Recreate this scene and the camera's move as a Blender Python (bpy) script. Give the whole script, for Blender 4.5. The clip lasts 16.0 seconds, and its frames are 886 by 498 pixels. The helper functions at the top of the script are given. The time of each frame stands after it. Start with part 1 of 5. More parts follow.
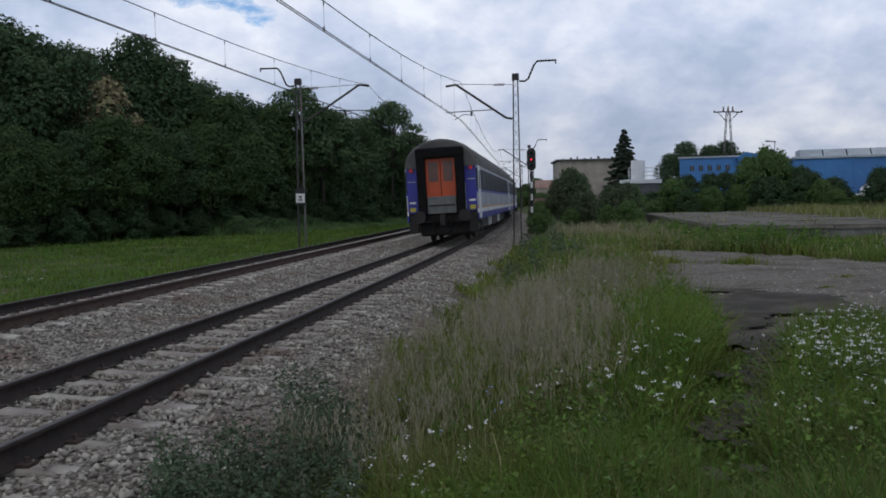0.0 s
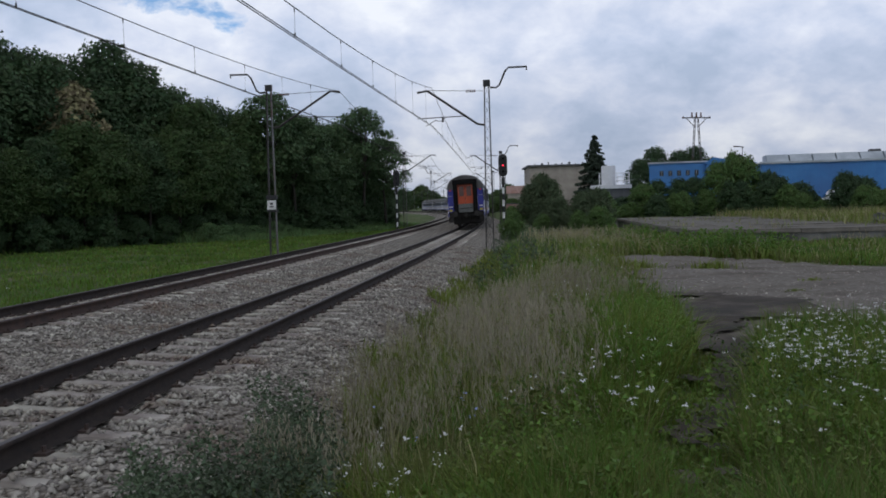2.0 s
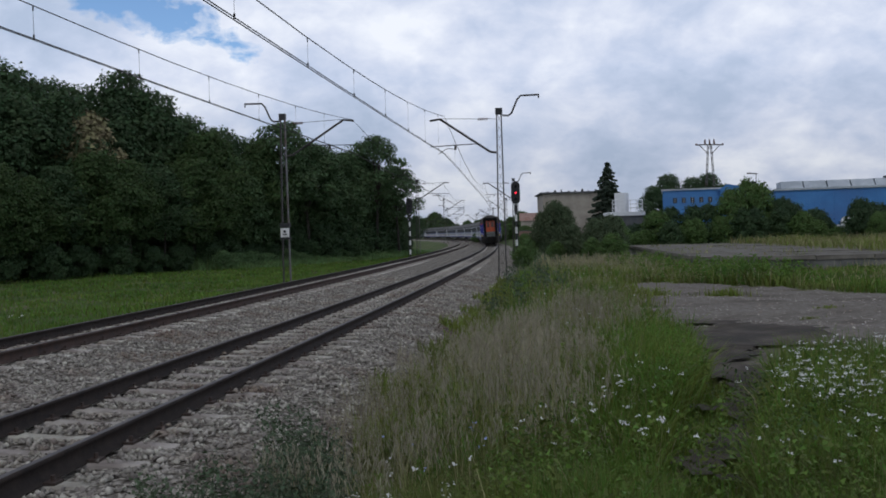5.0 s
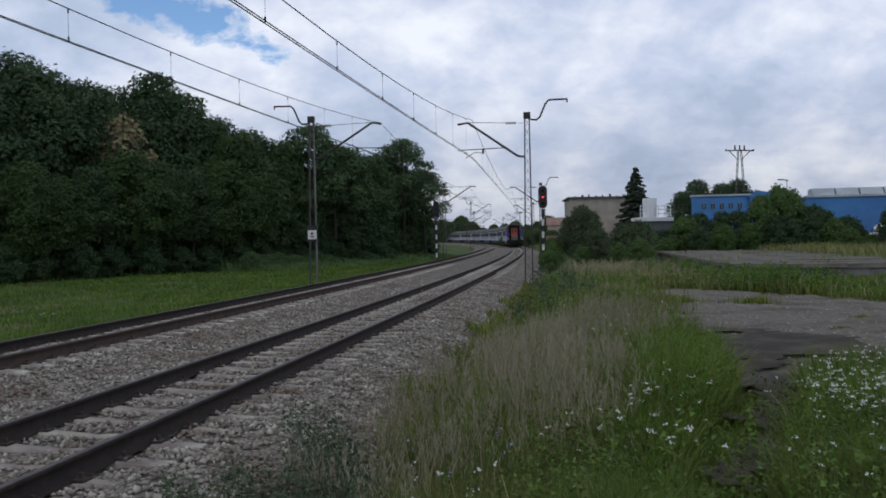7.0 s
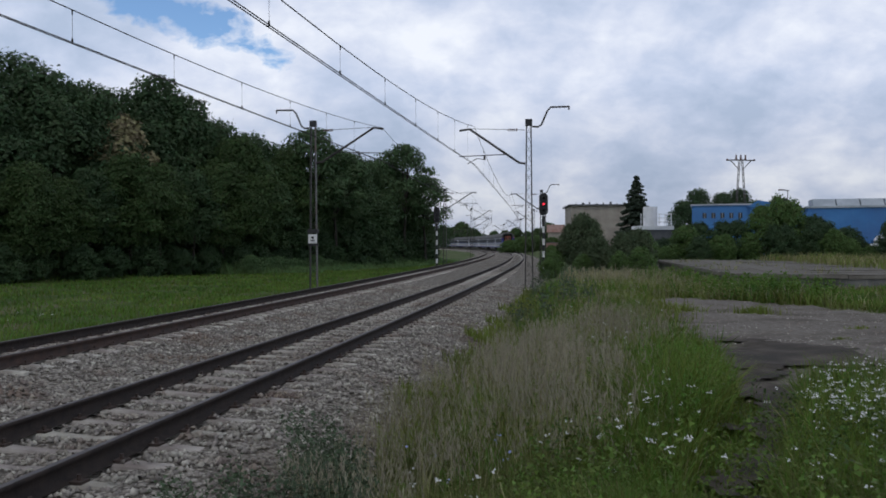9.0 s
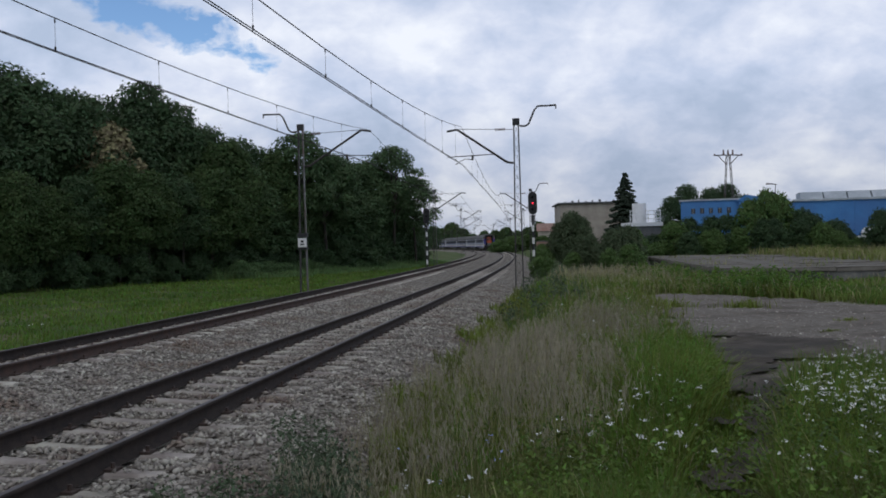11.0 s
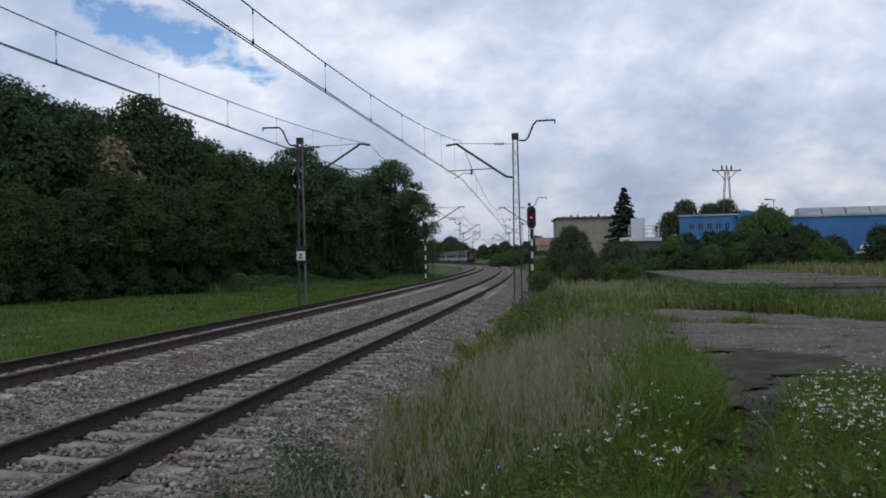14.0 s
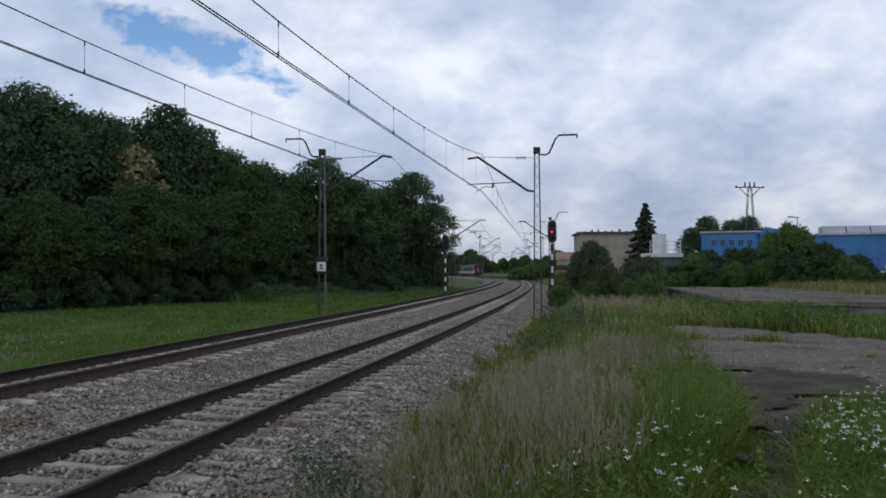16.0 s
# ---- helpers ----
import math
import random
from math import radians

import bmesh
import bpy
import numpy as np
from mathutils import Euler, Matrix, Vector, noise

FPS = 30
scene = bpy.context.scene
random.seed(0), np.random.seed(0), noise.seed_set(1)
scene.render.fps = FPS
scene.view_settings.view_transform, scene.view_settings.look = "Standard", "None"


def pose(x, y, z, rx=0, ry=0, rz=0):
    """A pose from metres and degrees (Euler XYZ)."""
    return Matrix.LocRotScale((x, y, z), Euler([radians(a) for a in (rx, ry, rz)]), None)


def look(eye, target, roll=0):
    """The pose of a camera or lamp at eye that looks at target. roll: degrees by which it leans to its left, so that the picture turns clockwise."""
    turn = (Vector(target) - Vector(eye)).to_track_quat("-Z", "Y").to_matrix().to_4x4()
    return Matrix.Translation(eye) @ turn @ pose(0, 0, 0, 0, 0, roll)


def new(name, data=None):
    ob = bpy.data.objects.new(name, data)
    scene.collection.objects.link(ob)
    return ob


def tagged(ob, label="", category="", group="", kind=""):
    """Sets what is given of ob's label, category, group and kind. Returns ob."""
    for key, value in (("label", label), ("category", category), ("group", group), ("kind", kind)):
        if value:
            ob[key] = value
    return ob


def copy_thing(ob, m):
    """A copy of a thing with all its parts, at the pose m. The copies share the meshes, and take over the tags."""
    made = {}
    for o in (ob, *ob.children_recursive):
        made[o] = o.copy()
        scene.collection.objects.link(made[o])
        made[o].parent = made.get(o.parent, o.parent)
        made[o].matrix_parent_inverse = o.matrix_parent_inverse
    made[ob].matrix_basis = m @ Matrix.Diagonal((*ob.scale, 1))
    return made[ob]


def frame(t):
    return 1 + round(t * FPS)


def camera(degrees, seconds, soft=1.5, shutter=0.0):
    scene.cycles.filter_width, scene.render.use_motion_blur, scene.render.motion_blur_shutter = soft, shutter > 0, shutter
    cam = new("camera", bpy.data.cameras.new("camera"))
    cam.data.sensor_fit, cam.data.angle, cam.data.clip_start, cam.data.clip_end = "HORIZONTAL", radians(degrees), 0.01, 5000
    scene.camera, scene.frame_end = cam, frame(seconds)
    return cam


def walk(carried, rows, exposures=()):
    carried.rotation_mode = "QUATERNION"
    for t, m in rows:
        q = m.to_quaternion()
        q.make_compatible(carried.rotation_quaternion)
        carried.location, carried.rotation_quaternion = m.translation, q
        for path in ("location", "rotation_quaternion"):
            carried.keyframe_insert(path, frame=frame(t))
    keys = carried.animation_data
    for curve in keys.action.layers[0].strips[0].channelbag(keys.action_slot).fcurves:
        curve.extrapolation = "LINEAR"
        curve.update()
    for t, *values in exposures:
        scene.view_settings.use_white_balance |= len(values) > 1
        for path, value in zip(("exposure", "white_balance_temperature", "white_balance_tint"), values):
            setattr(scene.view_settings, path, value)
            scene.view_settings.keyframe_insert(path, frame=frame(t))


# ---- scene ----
# The world: z = 0 is the head of the near track's inner rail, y runs ahead of the camera's last view.
from itertools import product

cam = camera(54.4, 16.0, soft=1.75)
PATH = [
    (0, pose(-0.017, -0.008, 1.656, 86.829, 1.169, -1.368)),
    (0.5, pose(-0.041, -0.013, 1.656, 86.170, 0.800, -3.802)),
    (1, pose(-0.021, -0.011, 1.656, 86.446, 1.139, -3.519)),
    (1.5, pose(-0.034, -0.007, 1.660, 86.869, 0.850, -2.962)),
    (2, pose(-0.028, -0.012, 1.661, 87.184, 1.439, -3.235)),
    (2.5, pose(-0.024, -0.012, 1.661, 87.462, 1.384, -2.924)),
    (3, pose(-0.008, -0.009, 1.660, 87.729, 1.177, -2.728)),
    (3.5, pose(-0.006, -0.004, 1.664, 88.055, 1.242, -2.425)),
    (4, pose(0.004, -0.009, 1.668, 88.776, 1.553, -2.421)),
    (6.5, pose(-0.005, -0.001, 1.670, 89.144, 0.933, -1.725)),
    (7, pose(-0.006, 0.000, 1.675, 89.283, 0.894, -0.599)),
    (7.5, pose(-0.014, 0.002, 1.681, 89.550, -0.053, 0.018)),
    (8, pose(-0.012, -0.002, 1.679, 89.714, 0.288, -0.448)),
    (8.5, pose(-0.016, 0.001, 1.679, 89.662, 0.062, -0.510)),
    (11, pose(0.007, 0.004, 1.679, 89.715, 1.385, -1.225)),
    (11.5, pose(0.005, 0.001, 1.680, 89.957, 1.786, -1.009)),
    (12, pose(0.006, -0.001, 1.678, 89.837, 1.778, -0.801)),
    (12.5, pose(0.006, 0.001, 1.680, 89.943, 1.376, -1.122)),
    (13, pose(0.006, 0.000, 1.684, 90.373, 1.366, -0.889)),
    (13.5, pose(0.011, -0.002, 1.678, 90.485, 1.459, -1.118)),
    (14, pose(0.010, 0.002, 1.683, 90.630, 1.092, -1.309)),
    (14.5, pose(0.009, 0.002, 1.685, 90.858, 1.063, -1.307)),
    (15, pose(0.010, 0.001, 1.680, 91.029, 0.734, -0.949)),
    (15.5, pose(0.002, -0.001, 1.686, 91.305, 0.370, -0.528)),
    (16, pose(-0.000, 0.000, 1.689, 91.491, 0.200, -0.000)),
]
walk(cam, PATH, exposures=[(0.0, 0.0, 6200, 9), (16.0, 0.0, 6200, 9)])

# ---------------------------------------------------------------- light
SUN_EL, SUN_AZ = 58.0, 200.0


def node(nt, kind, **sets):
    n = nt.nodes.new(kind)
    for key, value in sets.items():
        if key in n.inputs:
            n.inputs[key].default_value = value
    return n


def math_node(nt, op, a, b=0.0, clamp=False):
    n = nt.nodes.new("ShaderNodeMath")
    n.operation, n.use_clamp = op, clamp
    for i, v in enumerate((a, b)):
        if hasattr(v, "is_output"):
            nt.links.new(v, n.inputs[i])
        else:
            n.inputs[i].default_value = v
    return n.outputs[0]


def ramp(nt, fac, stops):
    n = nt.nodes.new("ShaderNodeValToRGB")
    el = n.color_ramp.elements
    while len(el) < len(stops):
        el.new(0.5)
    for e, (p, c) in zip(el, stops):
        e.position = p
        e.color = (*c, 1) if len(c) == 3 else c
    nt.links.new(fac, n.inputs[0])
    return n.outputs[0]


def noise_node(nt, vec, scale, detail=4.0, rough=0.55, distort=0.0):
    n = nt.nodes.new("ShaderNodeTexNoise")
    n.inputs["Scale"].default_value, n.inputs["Detail"].default_value = scale, detail
    n.inputs["Roughness"].default_value, n.inputs["Distortion"].default_value = rough, distort
    if vec is not None:
        nt.links.new(vec, n.inputs["Vector"])
    return n.outputs["Fac"]


def mix_rgb(nt, fac, a, b, blend="MIX"):
    n = nt.nodes.new("ShaderNodeMix")
    n.data_type, n.blend_type = "RGBA", blend
    for sock, v in ((n.inputs[0], fac), (n.inputs[6], a), (n.inputs[7], b)):
        if hasattr(v, "is_output"):
            nt.links.new(v, sock)
        elif isinstance(v, (int, float)):
            sock.default_value = v
        else:
            sock.default_value = (*v, 1)
    return n.outputs[2]


def build_world():
    world = bpy.data.worlds.new("sky")
    scene.world = world
    world.use_nodes = True
    nt = world.node_tree
    nt.nodes.clear()
    sky = nt.nodes.new("ShaderNodeTexSky")
    sky.sky_type, sky.sun_disc = "NISHITA", False
    sky.sun_elevation, sky.sun_rotation = radians(SUN_EL), radians(SUN_AZ)
    sky.air_density, sky.dust_density, sky.ozone_density = 1.0, 0.1, 5.0
    clear = node(nt, "ShaderNodeBackground", Strength=0.13)
    nt.links.new(sky.outputs[0], clear.inputs[0])
    co = nt.nodes.new("ShaderNodeTexCoord")
    sep = nt.nodes.new("ShaderNodeSeparateXYZ")
    nt.links.new(co.outputs["Generated"], sep.inputs[0])
    up = math_node(nt, "ADD", math_node(nt, "MULTIPLY", math_node(nt, "MAXIMUM", sep.outputs[2], 0.0), 0.5), 0.5)
    low = math_node(nt, "ADD", math_node(nt, "MULTIPLY", math_node(nt, "MAXIMUM", sep.outputs[2], 0.0), 0.75), 0.40)
    sheet = nt.nodes.new("ShaderNodeCombineXYZ")
    nt.links.new(math_node(nt, "DIVIDE", sep.outputs[0], low), sheet.inputs[0])
    nt.links.new(math_node(nt, "DIVIDE", sep.outputs[1], low), sheet.inputs[1])
    sheet.inputs[2].default_value = 5.3
    big = noise_node(nt, sheet.outputs[0], 2.1, 3.0, 0.5)
    mid = noise_node(nt, sheet.outputs[0], 5.2, 7.0, 0.52, 0.25)
    fine = noise_node(nt, sheet.outputs[0], 15.0, 8.0, 0.58, 0.25)
    # grey undersides and white tops
    tone = math_node(nt, "ADD", math_node(nt, "MULTIPLY", big, 0.50), math_node(nt, "MULTIPLY", mid, 0.50))
    tone = math_node(nt, "ADD", math_node(nt, "MULTIPLY", tone, 0.83), math_node(nt, "MULTIPLY", fine, 0.17))
    cloud = ramp(nt, tone, ((0.39, (0.47, 0.545, 0.69)), (0.46, (0.58, 0.64, 0.785)), (0.52, (0.71, 0.745, 0.86)), (0.61, (0.91, 0.92, 0.97))))

    def clear_gap(cx, cy, along, half_long, half_wide):
        """A long opening in the cloud sheet: 1 in its middle, 0 at its rim."""
        dx = math_node(nt, "SUBTRACT", math_node(nt, "DIVIDE", sep.outputs[0], up), cx)
        dy = math_node(nt, "SUBTRACT", math_node(nt, "DIVIDE", sep.outputs[1], up), cy)
        c, sn = math.cos(along), math.sin(along)
        a = math_node(nt, "DIVIDE", math_node(nt, "ADD", math_node(nt, "MULTIPLY", dx, c), math_node(nt, "MULTIPLY", dy, sn)), half_long)
        b = math_node(nt, "DIVIDE", math_node(nt, "SUBTRACT", math_node(nt, "MULTIPLY", dy, c), math_node(nt, "MULTIPLY", dx, sn)), half_wide)
        r = math_node(nt, "POWER", math_node(nt, "ADD", math_node(nt, "MULTIPLY", a, a), math_node(nt, "MULTIPLY", b, b)), 0.5)
        return math_node(nt, "SUBTRACT", 1.0, r)

    gap = math_node(nt, "MAXIMUM", clear_gap(-0.44, 1.49, 0.60, 0.22, 0.046), clear_gap(-0.22, 1.325, 0.12, 0.45, 0.09))
    gap = math_node(nt, "MAXIMUM", gap, -0.6)
    gap = math_node(nt, "ADD", gap, math_node(nt, "MULTIPLY", math_node(nt, "SUBTRACT", fine, 0.5), 2.2))
    cover = ramp(nt, gap, ((0.10, (1, 1, 1)), (0.5, (0.0, 0.0, 0.0))))
    cl = node(nt, "ShaderNodeBackground", Strength=1.0)
    # cloud is dimmed overhead, out of view, to cut light on the ground
    thick = math_node(nt, "SUBTRACT", 1.0, math_node(nt, "MULTIPLY", math_node(nt, "SUBTRACT", sep.outputs[2], 0.28), 1.1, True))
    haze = math_node(nt, "ADD", math_node(nt, "MULTIPLY", sep.outputs[2], 1.9, True), 0.66)
    nt.links.new(math_node(nt, "MINIMUM", math_node(nt, "MAXIMUM", thick, 0.42), haze), cl.inputs["Strength"])
    nt.links.new(cloud, cl.inputs[0])
    mix = nt.nodes.new("ShaderNodeMixShader")
    nt.links.new(cover, mix.inputs[0])
    nt.links.new(clear.outputs[0], mix.inputs[1])
    nt.links.new(cl.outputs[0], mix.inputs[2])
    out = nt.nodes.new("ShaderNodeOutputWorld")
    nt.links.new(mix.outputs[0], out.inputs[0])


build_world()
sun = new("sun", bpy.data.lights.new("sun", "SUN"))
sun.data.energy, sun.data.angle, sun.data.color = 0.5, radians(14), (1.0, 0.96, 0.9)
sun.matrix_world = look((0, 0, 50), (-math.sin(radians(SUN_AZ)) * 50 / math.tan(radians(SUN_EL)), -math.cos(radians(SUN_AZ)) * 50 / math.tan(radians(SUN_EL)), 0))


# ---------------------------------------------------------------- materials
def material(name, c1, c2, scale=3.0, rough=0.8, metal=0.0, bump=0.0, bump_scale=40.0, c3=None, scale2=None, island=0.0, spec=0.5, per_object=0.0, translucent=0.0):
    """Two colours mixed by noise, a third in patches at a larger scale, relief, and variation by piece."""
    m = bpy.data.materials.new(name)
    m.use_nodes = True
    nt = m.node_tree
    bsdf = nt.nodes["Principled BSDF"]
    co = nt.nodes.new("ShaderNodeTexCoord").outputs["Object"]
    fac = noise_node(nt, co, scale, 6.0, 0.6)
    col = mix_rgb(nt, ramp(nt, fac, ((0.35, (0, 0, 0)), (0.65, (1, 1, 1)))), c1, c2)
    if c3:
        f2 = noise_node(nt, co, scale2 or scale * 0.15, 4.0)
        col = mix_rgb(nt, ramp(nt, f2, ((0.48, (0, 0, 0)), (0.66, (1, 1, 1)))), col, c3)
    if island or per_object:
        src = nt.nodes.new("ShaderNodeNewGeometry").outputs["Random Per Island"] if island else nt.nodes.new("ShaderNodeObjectInfo").outputs["Random"]
        v = math_node(nt, "ADD", math_node(nt, "MULTIPLY", src, 2 * (island or per_object)), 1 - (island or per_object))
        hsv = nt.nodes.new("ShaderNodeHueSaturation")
        nt.links.new(v, hsv.inputs["Value"])
        nt.links.new(math_node(nt, "ADD", math_node(nt, "MULTIPLY", src, 0.05), 0.475), hsv.inputs["Hue"])
        nt.links.new(col, hsv.inputs["Color"])
        col = hsv.outputs[0]
    nt.links.new(col, bsdf.inputs["Base Color"])
    rv = math_node(nt, "ADD", math_node(nt, "MULTIPLY", fac, 0.24), rough - 0.12, True)
    nt.links.new(rv, bsdf.inputs["Roughness"])
    bsdf.inputs["Metallic"].default_value = metal
    bsdf.inputs["Specular IOR Level"].default_value = spec
    if bump:
        b = nt.nodes.new("ShaderNodeBump")
        b.inputs["Strength"].default_value, b.inputs["Distance"].default_value = bump, 0.02
        nt.links.new(noise_node(nt, co, bump_scale, 6.0, 0.65), b.inputs["Height"])
        nt.links.new(b.outputs[0], bsdf.inputs["Normal"])
    if translucent:
        tr = nt.nodes.new("ShaderNodeBsdfTranslucent")
        nt.links.new(col, tr.inputs[0])
        mx = nt.nodes.new("ShaderNodeMixShader")
        mx.inputs[0].default_value = translucent
        nt.links.new(bsdf.outputs[0], mx.inputs[1])
        nt.links.new(tr.outputs[0], mx.inputs[2])
        nt.links.new(mx.outputs[0], nt.nodes["Material Output"].inputs[0])
    return m


def ballast_material():
    """Crushed stone: cells of differing greys, shade painted dark in the gaps, brown where dirt has gathered."""
    m = bpy.data.materials.new("ballast")
    m.use_nodes = True
    nt = m.node_tree
    bsdf = nt.nodes["Principled BSDF"]
    co = nt.nodes.new("ShaderNodeTexCoord").outputs["Object"]
    cells = nt.nodes.new("ShaderNodeTexVoronoi")
    cells.inputs["Scale"].default_value = 19.0
    nt.links.new(co, cells.inputs["Vector"])
    grey = nt.nodes.new("ShaderNodeRGBToBW")
    nt.links.new(cells.outputs["Color"], grey.inputs[0])
    col = ramp(nt, grey.outputs[0], ((0.15, (0.15, 0.136, 0.116)), (0.5, (0.275, 0.252, 0.218)), (0.85, (0.44, 0.407, 0.357))))
    # shade between neighbouring stones, put into the colour
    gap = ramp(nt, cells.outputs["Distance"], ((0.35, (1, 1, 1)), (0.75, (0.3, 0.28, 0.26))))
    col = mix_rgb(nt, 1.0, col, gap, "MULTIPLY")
    dirt = noise_node(nt, co, 0.7, 5.0)
    col = mix_rgb(nt, ramp(nt, dirt, ((0.5, (0, 0, 0)), (0.75, (0.55, 0.55, 0.55)))), col, (0.15, 0.118, 0.09))
    nt.links.new(col, bsdf.inputs["Base Color"])
    bsdf.inputs["Roughness"].default_value, bsdf.inputs["Specular IOR Level"].default_value = 0.95, 0.15
    b = nt.nodes.new("ShaderNodeBump")
    b.inputs["Strength"].default_value, b.inputs["Distance"].default_value = 0.9, 0.03
    b.invert = True
    nt.links.new(cells.outputs["Distance"], b.inputs["Height"])
    nt.links.new(b.outputs[0], bsdf.inputs["Normal"])
    return m


def glow(name, color, strength):
    m = bpy.data.materials.new(name)
    m.use_nodes = True
    b = m.node_tree.nodes["Principled BSDF"]
    b.inputs["Base Color"].default_value = (*color, 1)
    b.inputs["Emission Color"].default_value = (*color, 1)
    b.inputs["Emission Strength"].default_value = strength
    return m


M = dict(
    ballast=ballast_material(),
    stone=material("stone", (0.215, 0.197, 0.172), (0.465, 0.433, 0.382), 5, 0.9, spec=0.2, island=0.38, c3=(0.22, 0.17, 0.14), scale2=0.8),
    rail_side=material("rail_side", (0.028, 0.023, 0.021), (0.052, 0.040, 0.034), 9, 0.85, metal=0.1, bump=0.3, spec=0.25),
    rail_rust=material("rail_rust", (0.042, 0.029, 0.024), (0.085, 0.050, 0.037), 7, 0.85, metal=0.1, bump=0.3),
    rail_head=material("rail_head", (0.075, 0.066, 0.066), (0.12, 0.108, 0.105), 6, 0.6, metal=0.3),
    sleeper=material("sleeper", (0.38, 0.353, 0.308), (0.52, 0.487, 0.428), 4, 0.9, bump=0.4, bump_scale=30, c3=(0.26, 0.23, 0.20), scale2=1.5, per_object=0.12),
    clip=material("clip", (0.05, 0.04, 0.035), (0.09, 0.06, 0.05), 20, 0.7, metal=0.4),
    steel_dark=material("steel_dark", (0.035, 0.034, 0.034), (0.07, 0.062, 0.057), 3, 0.6, metal=0.4, bump=0.15),
    steel_grey=material("steel_grey", (0.10, 0.10, 0.10), (0.17, 0.165, 0.16), 2.5, 0.6, metal=0.35, c3=(0.11, 0.07, 0.05), scale2=1.4),
    wire=material("wire", (0.022, 0.022, 0.022), (0.045, 0.042, 0.040), 2, 0.7, spec=0.2),
    insulator=material("insulator", (0.10, 0.05, 0.035), (0.14, 0.07, 0.05), 6, 0.25),
    white=material("white_paint", (0.66, 0.66, 0.65), (0.80, 0.80, 0.79), 5, 0.5, c3=(0.5, 0.49, 0.46), scale2=2),
    red=material("red_paint", (0.07, 0.02, 0.018), (0.11, 0.03, 0.025), 5, 0.5),
    black=material("black_paint", (0.012, 0.012, 0.013), (0.022, 0.022, 0.023), 5, 0.5),
    concrete=material("concrete", (0.125, 0.114, 0.098), (0.21, 0.193, 0.168), 1.6, 0.95, spec=0.12, bump=0.4, bump_scale=18, c3=(0.13, 0.135, 0.115), scale2=0.35),
    concrete_face=material("concrete_face", (0.10, 0.10, 0.095), (0.20, 0.195, 0.185), 2.0, 0.95, bump=0.6, bump_scale=8, c3=(0.06, 0.065, 0.05), scale2=0.5),
)
M["lamp_red"] = glow("lamp_red", (1.0, 0.03, 0.06), 3.0)


# ---------------------------------------------------------------- builders
def mesh_np(name, verts, faces, mats, smooth=False, index=None):
    """A mesh from arrays: faces is an (n, 3) or (n, 4) array or a list of such arrays."""
    me = bpy.data.meshes.new(name)
    faces = faces if isinstance(faces, list) else [faces]
    verts = np.asarray(verts, dtype=np.float32)
    loops = np.concatenate([f.ravel() for f in faces]).astype(np.int32)
    sizes = np.concatenate([np.full(len(f), f.shape[1]) for f in faces]).astype(np.int32)
    me.vertices.add(len(verts))
    me.vertices.foreach_set("co", verts.ravel())
    me.loops.add(len(loops))
    me.loops.foreach_set("vertex_index", loops)
    me.polygons.add(len(sizes))
    me.polygons.foreach_set("loop_start", np.concatenate([[0], np.cumsum(sizes)[:-1]]).astype(np.int32))
    me.polygons.foreach_set("loop_total", sizes)
    if index is not None:
        me.polygons.foreach_set("material_index", np.asarray(index, dtype=np.int32))
    if smooth:
        me.polygons.foreach_set("use_smooth", np.ones(len(sizes), dtype=bool))
    for m in mats if isinstance(mats, (list, tuple)) else [mats]:
        me.materials.append(m)
    me.update(calc_edges=True)
    me.validate()
    return me


def part(name, bm, mat, parent, label="", smooth=False):
    me = bpy.data.meshes.new(name)
    bmesh.ops.recalc_face_normals(bm, faces=bm.faces)
    if smooth:
        for f in bm.faces:
            f.smooth = True
    bm.to_mesh(me)
    bm.free()
    me.materials.append(mat)
    ob = new(name, me)
    ob.parent = parent
    return tagged(ob, label)


def empty(name, m, label="", category="", group="", kind=""):
    ob = new(name)
    ob.empty_display_size = 0.3
    ob.matrix_basis = m
    return tagged(ob, label, category, group, kind)


def add_box(bm, x0, x1, y0, y1, z0, z1, bevel=0.0):
    r = bmesh.ops.create_cube(bm, size=1.0)
    for v in r["verts"]:
        v.co = ((x0 + x1) / 2 + v.co.x * (x1 - x0), (y0 + y1) / 2 + v.co.y * (y1 - y0), (z0 + z1) / 2 + v.co.z * (z1 - z0))
    if bevel:
        edges = list({e for v in r["verts"] for e in v.link_edges})
        bmesh.ops.bevel(bm, geom=edges, offset=bevel, segments=2, affect="EDGES", profile=0.6)
    return bm


def box(x0, x1, y0, y1, z0, z1, bevel=0.0):
    return add_box(bmesh.new(), x0, x1, y0, y1, z0, z1, bevel)


def add_tube(bm, pts, radius, sides=8, radius2=None):
    """A round bar along a line of points, tapering to radius2."""
    pts = [Vector(p) for p in pts]
    rings = []
    for i, p in enumerate(pts):
        d = (pts[min(i + 1, len(pts) - 1)] - pts[max(i - 1, 0)]).normalized()
        side = d.orthogonal().normalized() if abs(d.z) > 0.95 else d.cross(Vector((0, 0, 1))).normalized()
        up = side.cross(d)
        f = i / max(1, len(pts) - 1)
        r = radius + ((radius2 if radius2 is not None else radius) - radius) * f
        rings.append([bm.verts.new(p + r * (math.cos(2 * math.pi * j / sides) * side + math.sin(2 * math.pi * j / sides) * up)) for j in range(sides)])
    for a, b in zip(rings, rings[1:]):
        for j in range(sides):
            bm.faces.new((a[j], a[(j + 1) % sides], b[(j + 1) % sides], b[j]))
    bm.faces.new(rings[0])
    bm.faces.new(rings[-1][::-1])
    return bm


def tube(pts, radius, sides=8, radius2=None):
    return add_tube(bmesh.new(), pts, radius, sides, radius2)


